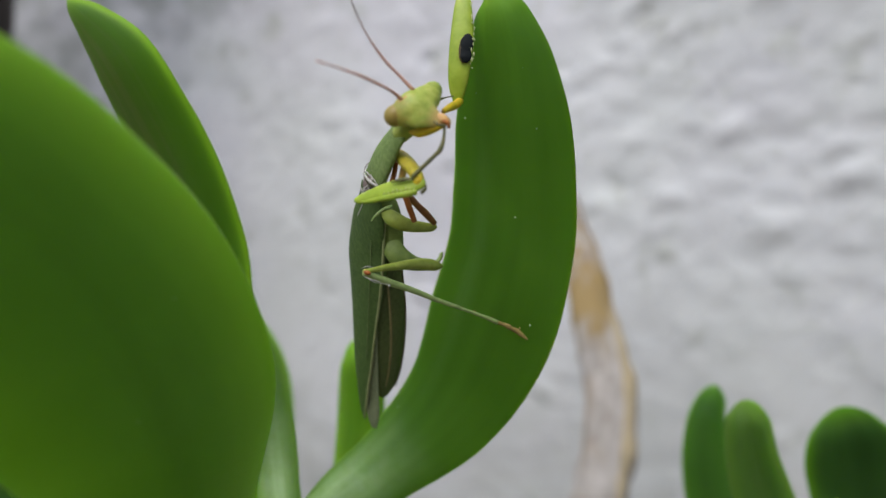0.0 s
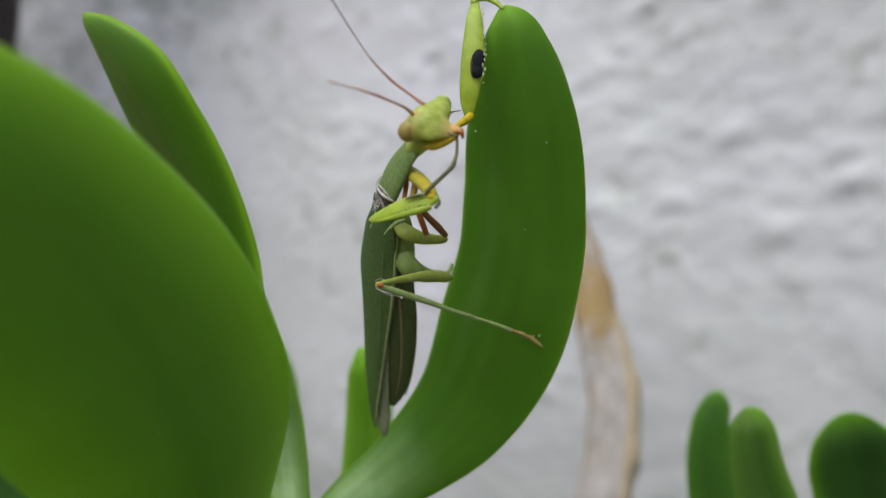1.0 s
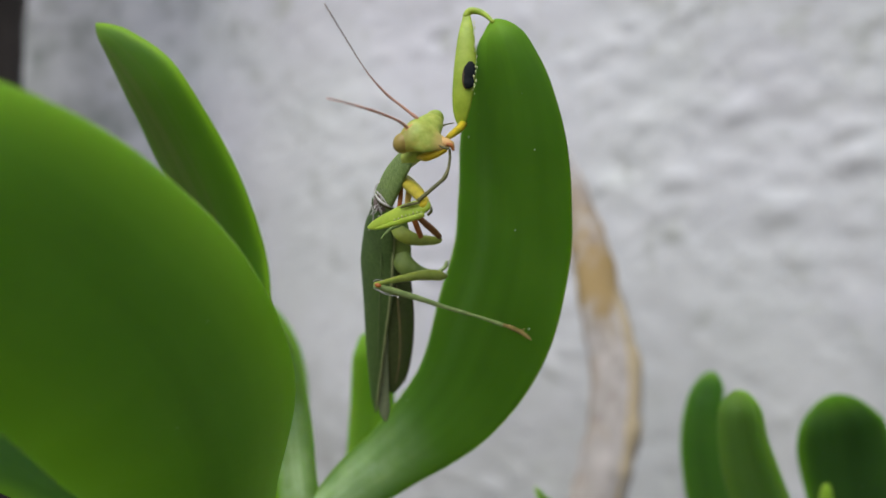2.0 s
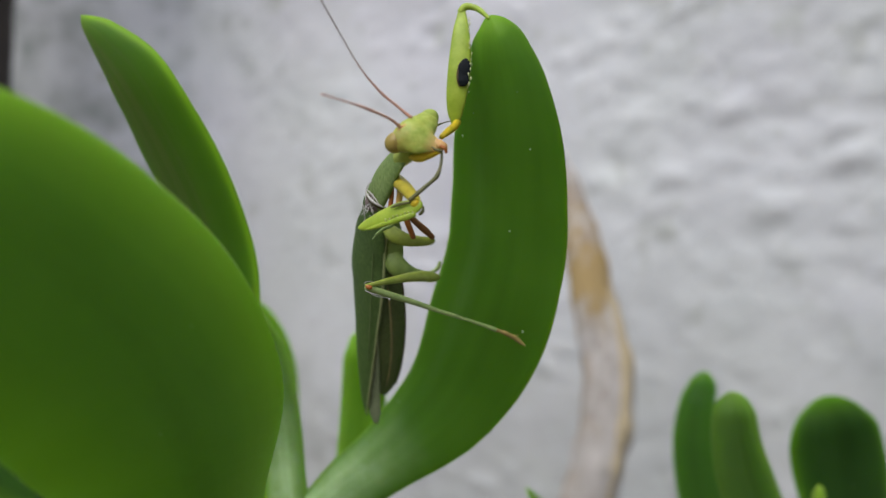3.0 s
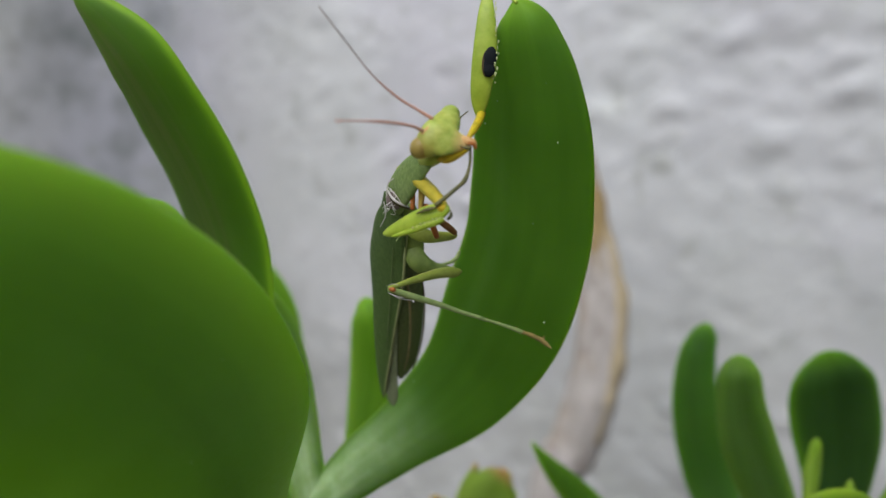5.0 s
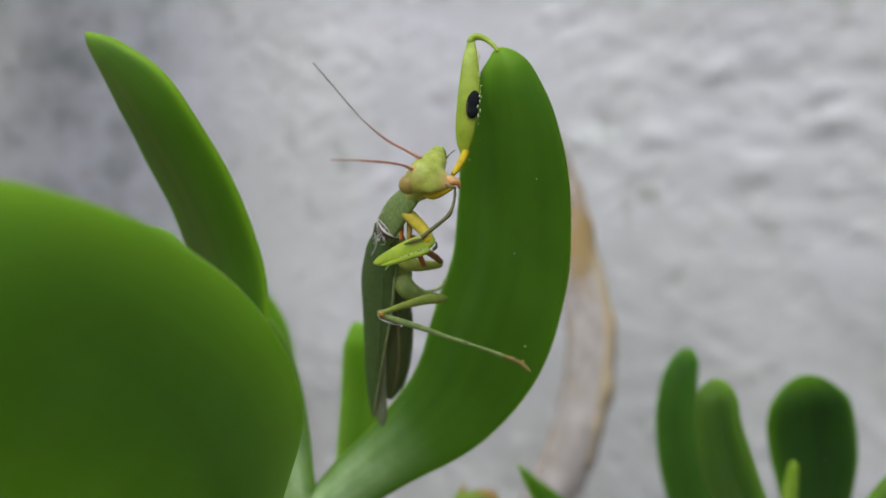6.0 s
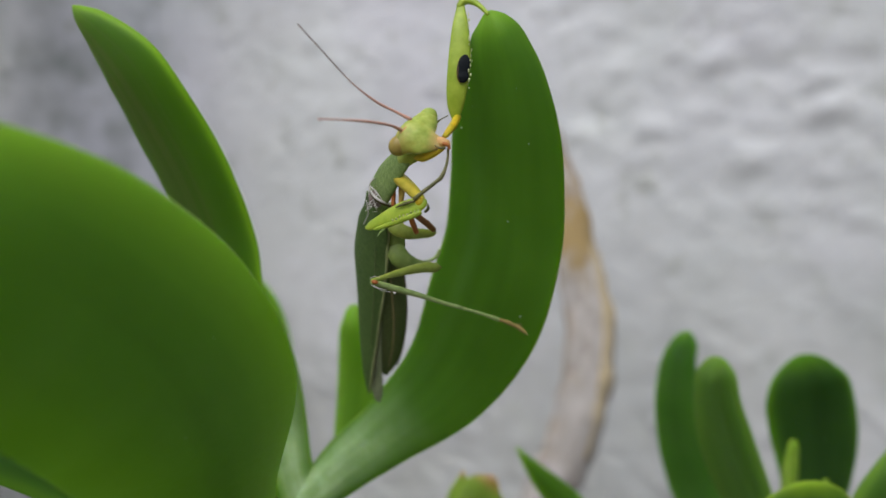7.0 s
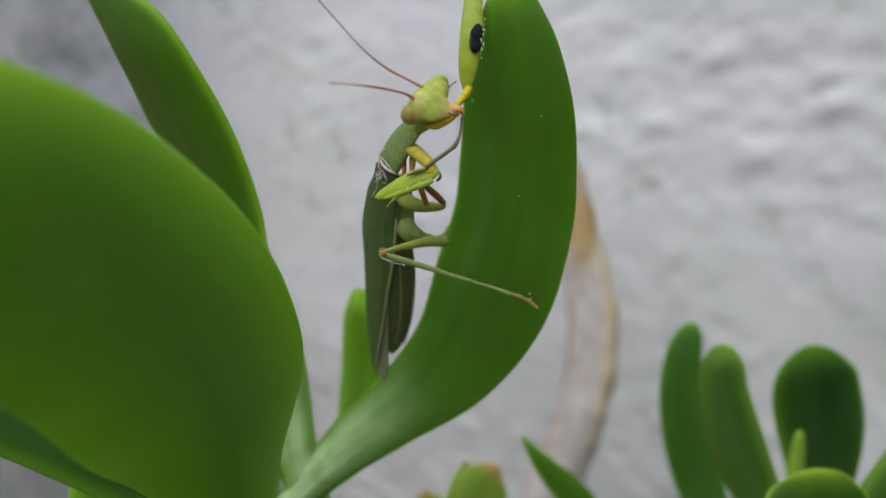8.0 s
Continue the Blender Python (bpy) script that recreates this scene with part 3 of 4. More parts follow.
leaf(plant, [(-2.83, 14.60, -7.16, 0.40), (-3.25, 14.80, -6.26, 0.47), (-3.51, 15.00, -5.34, 0.50), (-3.71, 15.40, -4.47, 0.53), (-3.97, 15.80, -3.43, 0.57), (-4.32, 16.20, -2.48, 0.54), (-4.80, 16.50, -1.73, 0.40), (-5.16, 16.60, -1.28, 0.11)], LEAF_YOUNG, (0.4, -1, 0.1), 0.3, 0.2, 0.2, "pale waxy green leaf", bloom=1.0, reach=0.75)
leaf(plant, [(-6.19, 24.40, -10.30, 0.59), (-6.42, 24.89, -8.42, 1.06), (-6.56, 25.13, -6.62, 1.23), (-6.80, 25.25, -4.78, 1.33), (-7.22, 25.38, -3.15, 0.98), (-7.61, 25.50, -2.12, 0.21)], LEAF_YOUNG, (0.1, -1, 0.1), 0.35, 0.2)
leaf(plant, [(-5.95, 15.60, -1.76, 0.27), (-6.33, 15.80, -0.76, 0.54), (-6.80, 16.00, -0.02, 0.56), (-7.18, 16.10, 0.36, 0.38), (-7.36, 16.10, 0.56, 0.08)], LEAF_YOUNG, (0.1, -1, 0.1), 0.25)
leaf(plant, [(-2.86, 19.40, -7.25, 0.34), (-2.57, 19.80, -6.51, 0.57), (-2.38, 20.20, -5.16, 0.68), (-2.34, 20.30, -4.04, 0.68), (-2.40, 20.30, -3.23, 0.55), (-2.53, 20.30, -2.78, 0.26), (-2.58, 20.30, -2.62, 0.05)], LEAF_YOUNG, (-0.2, -1, 0.0), 0.4, 0.1, 0, "young yellow-green upright leaf", blunt=0.9, rim=1.0, edge=0.3, skew=-0.6)
leaf(plant, [(-4.06, 14.20, -7.47, 0.28), (-5.22, 13.60, -6.28, 0.60), (-6.47, 13.00, -5.15, 0.71), (-7.69, 12.40, -4.18, 0.67), (-8.85, 11.80, -3.33, 0.55), (-9.73, 11.40, -2.80, 0.09)], LEAF_MID, (0.1, -0.7, 0.9), 0.3)
leaf(plant, [(-6.68, 15.40, -8.72, 0.31), (-7.27, 15.30, -7.65, 0.67), (-7.85, 15.20, -6.81, 0.91), (-8.31, 15.10, -6.27, 0.60), (-8.50, 15.00, -5.97, 0.10)], LEAF, (0.1, -1, 0.2), 0.35, rim=1.0, edge=0.2)
# side stems that carry the outer leaves
for side in ([(-3.3, 15.0, -14.0), (-3.9, 14.5, -11.0), (-4.37, 13.87, -8.6)], [(-3.25, 14.95, -13.0), (-2.9, 14.7, -10.0), (-2.77, 14.6, -7.0)],
             [(-3.3, 15.1, -18.0), (-5.0, 20.0, -14.0), (-6.15, 24.4, -10.1)], [(-3.3, 15.1, -18.0), (-4.53, 16.20, -8.54), (-4.16, 17.30, -7.96), (-3.24, 19.00, -7.71), (-2.98, 19.40, -7.69)],
             [(-3.3, 15.0, -13.0), (-5.3, 16.3, -7.0), (-5.95, 15.6, -1.6)], [(-3.25, 14.95, -14.0), (-5.5, 15.2, -11.5), (-6.68, 15.4, -8.5)]):
    stem(plant, side, 0.34, 0.26, "side_stem")

ROOT2 = (11.5, 21.5, -EYE / CM)
plant_b = thing("succulent_plant", ROOT2, "succulent shoot with rounded dark green leaves in the soil", "plant")
stem(plant_b, [ROOT2, (10.5, 22.5, -55), (11.4, 21.6, -25), (11.3, 20.8, -13.5), (11.2, 20.6, -11.5)], 0.9, 0.4)
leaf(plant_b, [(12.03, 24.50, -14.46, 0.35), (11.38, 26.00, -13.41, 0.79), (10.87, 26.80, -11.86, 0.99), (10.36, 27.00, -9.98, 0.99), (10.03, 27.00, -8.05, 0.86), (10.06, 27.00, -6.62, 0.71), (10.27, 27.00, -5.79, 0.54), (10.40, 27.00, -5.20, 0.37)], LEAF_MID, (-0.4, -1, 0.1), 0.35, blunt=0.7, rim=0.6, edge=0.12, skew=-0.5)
leaf(plant_b, [(10.73, 19.40, -11.22, 0.30), (10.12, 19.50, -9.79, 0.57), (9.50, 19.60, -8.37, 0.76), (8.89, 19.60, -6.92, 0.81), (8.57, 19.60, -5.77, 0.70), (8.47, 19.60, -4.89, 0.62), (8.43, 19.60, -4.45, 0.54), (8.39, 19.60, -4.18, 0.48)], LEAF_DUSTY, (-0.3, -1, 0.15), 0.4, 0.2, 0.25, blunt=0.65, rim=0.85, edge=0.18, skew=0.4, olive=0.12, crease=((0.25, 0.25, 0.8),))
leaf(plant_b, [(13.23, 22.40, -12.99, 0.39), (13.63, 22.80, -11.40, 0.90), (13.88, 23.20, -9.99, 1.36), (13.89, 23.40, -8.58, 1.61), (13.62, 23.40, -7.20, 1.63), (13.33, 23.30, -6.23, 1.51), (13.19, 23.30, -5.65, 1.39), (13.08, 23.30, -5.21, 1.22)], LEAF_SHADED, (0.05, -1, -0.25), 0.3, 0.25, 0.2, "rounded leaf with shade in its dark colour and a bright rim", blunt=0.6, rim=0.9, edge=0.2)
leaf(plant_b, [(11.64, 21.00, -9.73, 0.17), (11.90, 21.40, -8.93, 0.26), (12.06, 21.60, -8.23, 0.22), (12.08, 21.60, -7.67, 0.16)], LEAF_BUD, (0, -1, 0), 0.22, 0.0, 0, "small pale bud leaf", name="bud", blunt=0.8)
leaf(plant_b, [(12.42, 20.20, -9.71, 0.16), (12.50, 20.30, -9.00, 0.24), (12.50, 20.30, -8.47, 0.05)], LEAF_BUD, (0, -1, 0), 0.2, 0.0, name="bud")
leaf(plant_b, [(10.56, 17.50, -11.70, 0.56), (9.80, 16.40, -9.48, 1.25), (9.50, 16.00, -8.15, 1.56), (9.39, 15.90, -7.26, 1.50), (9.37, 15.90, -6.76, 1.45), (9.35, 15.90, -6.42, 1.40)], LEAF_RIM, (0, -0.8, 0.6), 0.35, 0.3, 0.3, "rounded leaf with a bright yellow-green rim", blunt=0.42, rim=1.0, edge=0.085)
leaf(plant_b, [(12.32, 19.00, -10.18, 0.33), (13.00, 19.00, -8.92, 0.61), (13.62, 18.90, -7.81, 0.68), (14.30, 18.80, -6.72, 0.57), (14.98, 18.70, -5.74, 0.12)], LEAF_DUSTY, (0.2, -1, 0.2), 0.35)
for side in ([(11.4, 21.6, -24.0), (12.0, 23.8, -18.0), (12.18, 24.5, -14.3)], [(11.3, 20.8, -15.0), (11.1, 19.9, -12.8), (10.86, 19.4, -11.0)],
             [(11.4, 21.6, -22.0), (12.7, 22.3, -16.0), (13.31, 22.4, -12.8)], [(11.2, 20.6, -12.0), (11.4, 20.8, -10.8), (11.64, 21.0, -9.6)],
             [(11.2, 20.6, -12.5), (11.9, 20.4, -11.0), (12.42, 20.2, -9.6)], [(11.3, 20.8, -17.0), (10.9, 18.8, -13.5), (10.56, 17.5, -11.5)],
             [(11.25, 20.7, -13.5), (11.9, 19.6, -11.5), (12.32, 19.0, -10.0)]):
    stem(plant_b, side, 0.28, 0.2, "side_stem")

ROOT3 = (2.6, 24.5, -EYE / CM)
plant_c = thing("succulent_plant", ROOT3, "succulent shoot with pink-tipped pale green leaves in the soil", "plant")
stem(plant_c, [ROOT3, (3.2, 25, -55), (2.6, 24.2, -25), (2.9, 23.9, -15), (2.6, 23.8, -13)], 0.8, 0.35)
leaf(plant_c, [(6.32, 22.60, -12.71, 0.33), (5.65, 22.50, -11.59, 0.56), (4.80, 22.40, -10.48, 0.57), (3.88, 22.40, -9.49, 0.43), (3.24, 22.40, -8.73, 0.23), (2.82, 22.40, -8.14, 0.04)], LEAF, (-0.3, -1, 0.3), 0.22, 0.1, 0, "narrow pointed green leaf", skew=-0.8)
leaf(plant_c, [(1.06, 23.80, -13.04, 0.42), (1.28, 23.80, -11.82, 0.88), (1.56, 23.80, -10.88, 0.99), (1.84, 23.80, -10.29, 0.80), (2.17, 23.80, -9.90, 0.19)], LEAF_PINK, (0.1, -1, 0.1), 0.3)
leaf(plant_c, [(0.77, 24.40, -13.16, 0.31), (0.68, 24.60, -11.90, 0.47), (0.80, 24.60, -10.95, 0.35), (1.01, 24.60, -10.32, 0.20), (1.07, 24.60, -9.95, 0.04)], LEAF_PINK, (0.3, -1, 0), 0.2)
leaf(plant_c, [(0.54, 23.90, -13.09, 0.29), (-0.00, 23.60, -11.82, 0.49), (-0.31, 23.60, -11.16, 0.53), (-0.48, 23.50, -10.68, 0.11)], LEAF_PINK, (-0.2, -1, 0.2), 0.25)
for side in ([(2.7, 24.0, -22.0), (5.3, 23.0, -16.5), (6.32, 22.6, -12.5)], [(2.7, 24.0, -18.0), (1.6, 23.9, -15.0), (1.06, 23.8, -12.8)],
             [(2.7, 24.0, -20.0), (1.2, 24.3, -16.0), (0.77, 24.4, -12.9)], [(2.7, 24.0, -19.0), (1.0, 24.0, -15.5), (0.54, 23.9, -12.9)]):
    stem(plant_c, side, 0.26, 0.18, "side_stem")

# ---- dead branch and dark post ----
branch = thing("dead_branch", (8.0, 49.0, -EYE / CM), "bleached dead branch standing in the soil before the wall", "branch")
rows = [(8.0, 49.0, -EYE / CM, 2.2), (6.0, 49.0, -45.0, 2.0)] + [(8.28, 49.00, -24.81, 1.84), (10.03, 49.00, -20.21, 1.88), (11.01, 49.00, -16.49, 1.96), (11.65, 49.30, -13.30, 1.89), (11.77, 50.00, -9.36, 1.84), (10.91, 51.00, -4.99, 1.63), (10.20, 53.00, -0.10, 1.36), (9.17, 54.50, 4.20, 0.96), (8.61, 55.00, 5.96, 0.57), (8.29, 55.00, 6.57, 0.22)]
limb_rows = [(10.36, 51.50, -1.30, 0.33), (11.85, 50.00, -5.27, 0.52), (12.69, 48.80, -9.10, 0.55), (12.50, 48.00, -12.91, 0.54), (11.81, 47.80, -16.05, 0.54), (10.90, 47.80, -19.68, 0.46)]
PATCH = (10.98, 50.40, -2.38)
BARK = bark_material((Vector(PATCH) - Vector((8.0, 49.0, -EYE / CM))) * CM)
part("wood", loft([(x, y, z, a, a * 0.9) for x, y, z, a in rows], (0, -1, 0), 20, 6, 0, 0, 0.22), BARK, branch)
part("bark", loft([(x + 0.15, y - 0.1, z, a, a * 0.6) for x, y, z, a in limb_rows], (0.5, -1, 0), 12, 6, 0, 0, 0.3), BARK_BROWN, branch, "brown strip of remaining bark")
post = thing("wooden_post", (-62.0, 84.0, -EYE / CM), "dark weathered wooden post before the wall", "post")
part("timber", loft([(-61.5, 84, -EYE / CM, 6, 6), (-60.5, 84, -20, 6, 6), (-58.5, 84, 22, 6, 6), (-56, 84, 45, 6, 6), (-51, 84, 90, 6, 6)], (0, -1, 0), 14, 8, 0, 0, 0.5), POST, post)

# ---- the praying mantis ----
def limb(name, rows, mat, parent, label="", normal=(0, -1, 0), flat=1.0, seg=12, origin=None, sub=5):
    """A limb or body piece: rows of x, y, z, half width; flat: its thickness over its width."""
    return part(name, loft([(x, y, z, a, a * flat) for x, y, z, a in rows], normal, seg, sub), mat, parent, label, origin)


def spines(rows, count, length, side, base=None):
    """A row of small thorns along a limb's curve."""
    bm = bmesh.new()
    pts = spline(rows, 8)
    for i in range(count):
        p = pts[int((0.08 + 0.84 * i / max(1, count - 1)) * (len(pts) - 1))]
        ll = 0.7 * length * (0.7 + 0.6 * ((i * 7) % 3) / 2)
        a = Vector(p[:3]) + Vector(side).normalized() * p[3] * 0.7
        loft([(*a, 0.016, 0.016), (*(a + Vector(side).normalized() * ll * 0.6), 0.010, 0.010), (*(a + Vector(side).normalized() * ll), 0.004, 0.004)], (0, -1, 0.1), 6, 1, bm=bm)
    return bm


mantis = thing("praying_mantis", (-1.17, 12.30, 0.27), "green praying mantis clinging upright to a thick succulent leaf", "insect")
# abdomen and folded wings
limb("abdomen", [(-0.99, 12.10, 0.74, 0.18), (-1.00, 12.40, 0.31, 0.30), (-1.04, 12.90, -0.20, 0.31), (-1.07, 13.30, -0.95, 0.28), (-1.14, 13.80, -1.76, 0.22), (-1.23, 14.20, -2.49, 0.15), (-1.29, 14.40, -2.98, 0.07)], BELLY, mantis, "dark brown abdomen between the wings", (-0.35, -1, 0.3), 0.7, 18)
wing = limb("wing", [(-1.20, 11.70, 1.10, 0.19), (-1.22, 11.85, 0.84, 0.25), (-1.27, 12.05, 0.54, 0.36), (-1.32, 12.35, 0.11, 0.41), (-1.35, 12.60, -0.39, 0.41), (-1.41, 12.95, -1.03, 0.34), (-1.48, 13.30, -1.69, 0.265), (-1.54, 13.65, -2.39, 0.185), (-1.58, 14.00, -3.01, 0.10), (-1.58, 14.25, -3.43, 0.02)], WING, mantis, "grey-green folded wing with a cream margin", (-0.45, -1, 0.35), 0.26, 20)
limb("vein", [(-0.95, 11.86, 0.62, 0.02), (-1.01, 12.04, 0.11, 0.026), (-1.05, 12.28, -0.38, 0.028), (-1.13, 12.62, -0.89, 0.028), (-1.23, 12.96, -1.43, 0.028), (-1.33, 13.31, -2.00, 0.028), (-1.46, 13.74, -2.73, 0.028), (-1.56, 14.12, -3.35, 0.02)], WING_EDGE, wing, "cream wing margin", flat=0.8, seg=8)
limb("vein", [(-1.20, 11.93, 0.55, 0.008), (-1.24, 12.16, 0.05, 0.011), (-1.29, 12.44, -0.55, 0.011), (-1.36, 12.85, -1.25, 0.011), (-1.44, 13.30, -2.05, 0.01)], WING_RIB, wing, flat=0.6, seg=6)
wing = limb("wing", [(-0.93, 12.45, 0.55, 0.10), (-0.90, 12.60, 0.21, 0.17), (-0.93, 12.75, -0.30, 0.22), (-0.94, 13.00, -0.93, 0.265), (-0.99, 13.40, -1.70, 0.29), (-1.05, 13.75, -2.30, 0.25), (-1.13, 14.00, -2.73, 0.165), (-1.20, 14.15, -2.97, 0.04)], WING_OLIVE, mantis, "olive-brown folded wing", (0.45, -1, 0.2), 0.3, 18)
limb("vein", [(-1.00, 12.50, -0.49, 0.02), (-0.96, 12.74, -1.01, 0.024), (-0.96, 13.10, -1.66, 0.024), (-1.02, 13.50, -2.25, 0.022), (-1.12, 13.84, -2.69, 0.015)], WING_TAN, wing, "tan wing vein", flat=0.8, seg=8)
limb("vein", [(-0.74, 12.65, -0.39, 0.014), (-0.69, 12.95, -1.03, 0.016), (-0.72, 13.30, -1.69, 0.016), (-0.82, 13.70, -2.29, 0.016), (-0.95, 14.00, -2.71, 0.016)], BELLY, wing, "dark outer wing rim", flat=0.8, seg=8)
limb("hind_wing", [(-1.21, 13.00, -1.39, 0.01), (-1.28, 13.30, -1.90, 0.055), (-1.34, 13.60, -2.38, 0.10), (-1.38, 13.90, -2.88, 0.13), (-1.39, 14.10, -3.32, 0.13), (-1.38, 14.25, -3.61, 0.045)], WING_THIN, mantis, "pale translucent wing tip", (-0.2, -1, 0.2), 0.16, 12)
# thorax
limb("metathorax", [(-0.96, 11.95, 0.92, 0.115), (-0.91, 12.05, 0.64, 0.183), (-0.89, 12.15, 0.35, 0.204), (-0.85, 12.20, 0.06, 0.176), (-0.79, 12.20, -0.20, 0.088)], THIGH_DARK, mantis, "olive-green underside of the thorax", (0.3, -1, 0), 0.6, 14)
thorax = limb("pronotum", [(-1.20, 11.75, 0.94, 0.23), (-1.13, 11.55, 1.11, 0.30), (-0.98, 11.20, 1.34, 0.32), (-0.81, 10.85, 1.55, 0.28), (-0.67, 10.55, 1.71, 0.21), (-0.58, 10.45, 1.81, 0.12)], BODY, mantis, "dull green pronotum", (-0.45, -1, 0.35), 0.28, 22)
limb("neck", [(-0.64, 10.60, 1.72, 0.14), (-0.50, 10.40, 1.81, 0.15), (-0.39, 10.35, 1.89, 0.15)], FACE, mantis, "yellow-green neck")
# scraps of shed skin at the wing roots
for pts in ([(-1.30, 11.50, 1.06, 0.01), (-1.26, 11.40, 1.31, 0.01), (-1.17, 11.30, 1.40, 0.01)], [(-1.26, 11.35, 1.26, 0.01), (-1.13, 11.25, 1.14, 0.01), (-1.03, 11.25, 0.99, 0.01)], [(-1.34, 11.50, 1.01, 0.01), (-1.32, 11.60, 0.77, 0.01), (-1.42, 11.75, 0.56, 0.01)],
            [(-1.21, 11.35, 1.24, 0.01), (-1.26, 11.45, 1.08, 0.01), (-1.18, 11.45, 0.92, 0.01)], [(-1.13, 11.25, 1.11, 0.01), (-1.21, 11.35, 1.00, 0.01), (-1.14, 11.40, 0.88, 0.01)]):
    limb("shed_skin", pts, SILK, mantis, "thin white scrap of shed skin", seg=6)
rnd = random.Random(4)
for k in range(9):
    p = Vector((-1.22 + rnd.uniform(-0.08, 0.12), 11.42, 1.05 + rnd.uniform(-0.16, 0.14)))
    pts = []
    for step in range(5):
        pts.append((p.x, p.y - 0.05 + rnd.uniform(-0.04, 0.04), p.z, 0.006))
        p = p + Vector((rnd.uniform(-0.09, 0.09), 0, rnd.uniform(-0.1, 0.1)))
    limb("shed_skin", pts, SILK, mantis, "thin white scrap of shed skin", seg=5, sub=4)
part("wing_root", blob((-1.15, 11.42, 1.04), (0.15, 0.06, 0.16)), plain_material("wing_root_mauve", (0.16, 0.12, 0.11), (0.26, 0.2, 0.19), 0.5), mantis, "mauve-brown wing root")

limb("collar", [(-1.28, 11.35, 1.24, 0.01), (-1.20, 11.25, 1.11, 0.02), (-1.07, 11.20, 1.01, 0.02), (-0.92, 11.25, 0.95, 0.01)], SILK, mantis, "ragged white collar of shed skin", seg=6)
limb("collar", [(-1.26, 11.40, 1.16, 0.02), (-1.17, 11.32, 1.04, 0.03), (-1.03, 11.28, 0.96, 0.03), (-0.90, 11.35, 0.90, 0.02)], BELLY, mantis, "dark collar behind the pronotum", seg=8)
# head, with its eyes, antennae and mouth
NECK = (-0.52, 10.50, 1.82)
bm = loft([(x, y, z, a, a * 0.7) for x, y, z, a in [(-0.80, 10.15, 1.86, 0.06), (-0.73, 10.12, 1.90, 0.14), (-0.60, 10.10, 1.98, 0.22), (-0.44, 10.15, 2.10, 0.26), (-0.32, 10.28, 2.24, 0.22), (-0.24, 10.38, 2.37, 0.16), (-0.18, 10.45, 2.47, 0.06)]], (0, -1, 0.3), 20, 5)
loft([(x, y, z, a, a * 0.36) for x, y, z, a in [(-0.56, 10.10, 2.11, 0.19), (-0.41, 10.06, 2.04, 0.27), (-0.27, 10.06, 2.00, 0.23), (-0.15, 10.07, 1.97, 0.15), (-0.04, 10.08, 1.96, 0.10), (0.02, 10.10, 1.94, 0.04)]], (0, -1, 0.3), 20, 5, bm=bm)
MOUTH, CHEEK = (-0.01, 10.05, 1.95), (-0.74, 10.10, 1.89)
head = part("head", bm, head_material((Vector(MOUTH) - Vector(NECK)) * CM, (Vector(CHEEK) - Vector(NECK)) * CM), mantis, "triangular yellow-green head", NECK)
fuse = head.modifiers.new("fuse", "REMESH")
fuse.mode, fuse.voxel_size, fuse.use_smooth_shade = "VOXEL", 0.00016, True
even = head.modifiers.new("even", "SMOOTH")
even.factor, even.iterations = 0.5, 30
part("eye", blob((-0.70, 10.12, 1.925), (0.18, 0.15, 0.16), Euler((0, radians(-38), 0)).to_matrix()), EYE_TAN, head, "tan compound eye")
part("eye", blob((-0.25, 10.40, 2.37), (0.16, 0.125, 0.145), Euler((0, radians(-48), 0)).to_matrix()), FACE, head, "green compound eye")
part("brow", blob((-0.64, 10.05, 2.14), (0.11, 0.05, 0.03), Euler((0, radians(-48), 0)).to_matrix()), PEACH, head, "peach brow between the antennae")
limb("mouth", [(-0.16, 10.10, 2.00, 0.05), (-0.08, 10.07, 1.99, 0.07), (-0.02, 10.04, 1.97, 0.07), (0.03, 10.02, 1.94, 0.05), (0.05, 10.02, 1.92, 0.02)], PEACH, head, "peach-coloured mouth", flat=0.7)
limb("jaw", [(-0.47, 10.30, 1.74, 0.03), (-0.34, 10.18, 1.74, 0.07), (-0.18, 10.12, 1.81, 0.07), (-0.03, 10.08, 1.89, 0.05)], YELLOW, head, "yellow jaw")
limb("lip", [(-0.15, 9.98, 1.92, 0.01), (-0.07, 9.95, 1.88, 0.02), (0.01, 9.96, 1.88, 0.02)], TARSUS, head, "dark lip line", seg=8)
limb("palp", [(-0.03, 10.00, 1.95, 0.03), (0.04, 9.98, 1.93, 0.03), (0.08, 10.00, 1.86, 0.02)], ORANGE, head, "brown palp", seg=8)
limb("palp", [(-0.00, 10.10, 2.01, 0.02), (0.06, 10.05, 1.98, 0.02), (0.09, 10.05, 1.91, 0.01)], PEACH, head, seg=8)
feeler_far = limb("antenna", [(-0.51, 10.15, 2.32, 0.03), (-0.75, 10.10, 2.44, 0.02), (-1.05, 10.00, 2.59, 0.02), (-1.40, 9.90, 2.86, 0.01), (-1.77, 9.75, 3.26, 0.01), (-2.13, 9.60, 3.66, 0.01)], antenna_material(), head, "long thin pinkish antenna", seg=8, origin=(-0.51, 10.15, 2.32))
feeler_near = limb("antenna", [(-0.65, 10.05, 2.15, 0.03), (-0.79, 9.85, 2.21, 0.02), (-0.98, 9.60, 2.24, 0.02), (-1.20, 9.25, 2.25, 0.02), (-1.48, 8.90, 2.25, 0.01), (-1.72, 8.60, 2.24, 0.01)], FEELER, head, "long thin pinkish antenna", seg=8, origin=(-0.65, 10.05, 2.15))

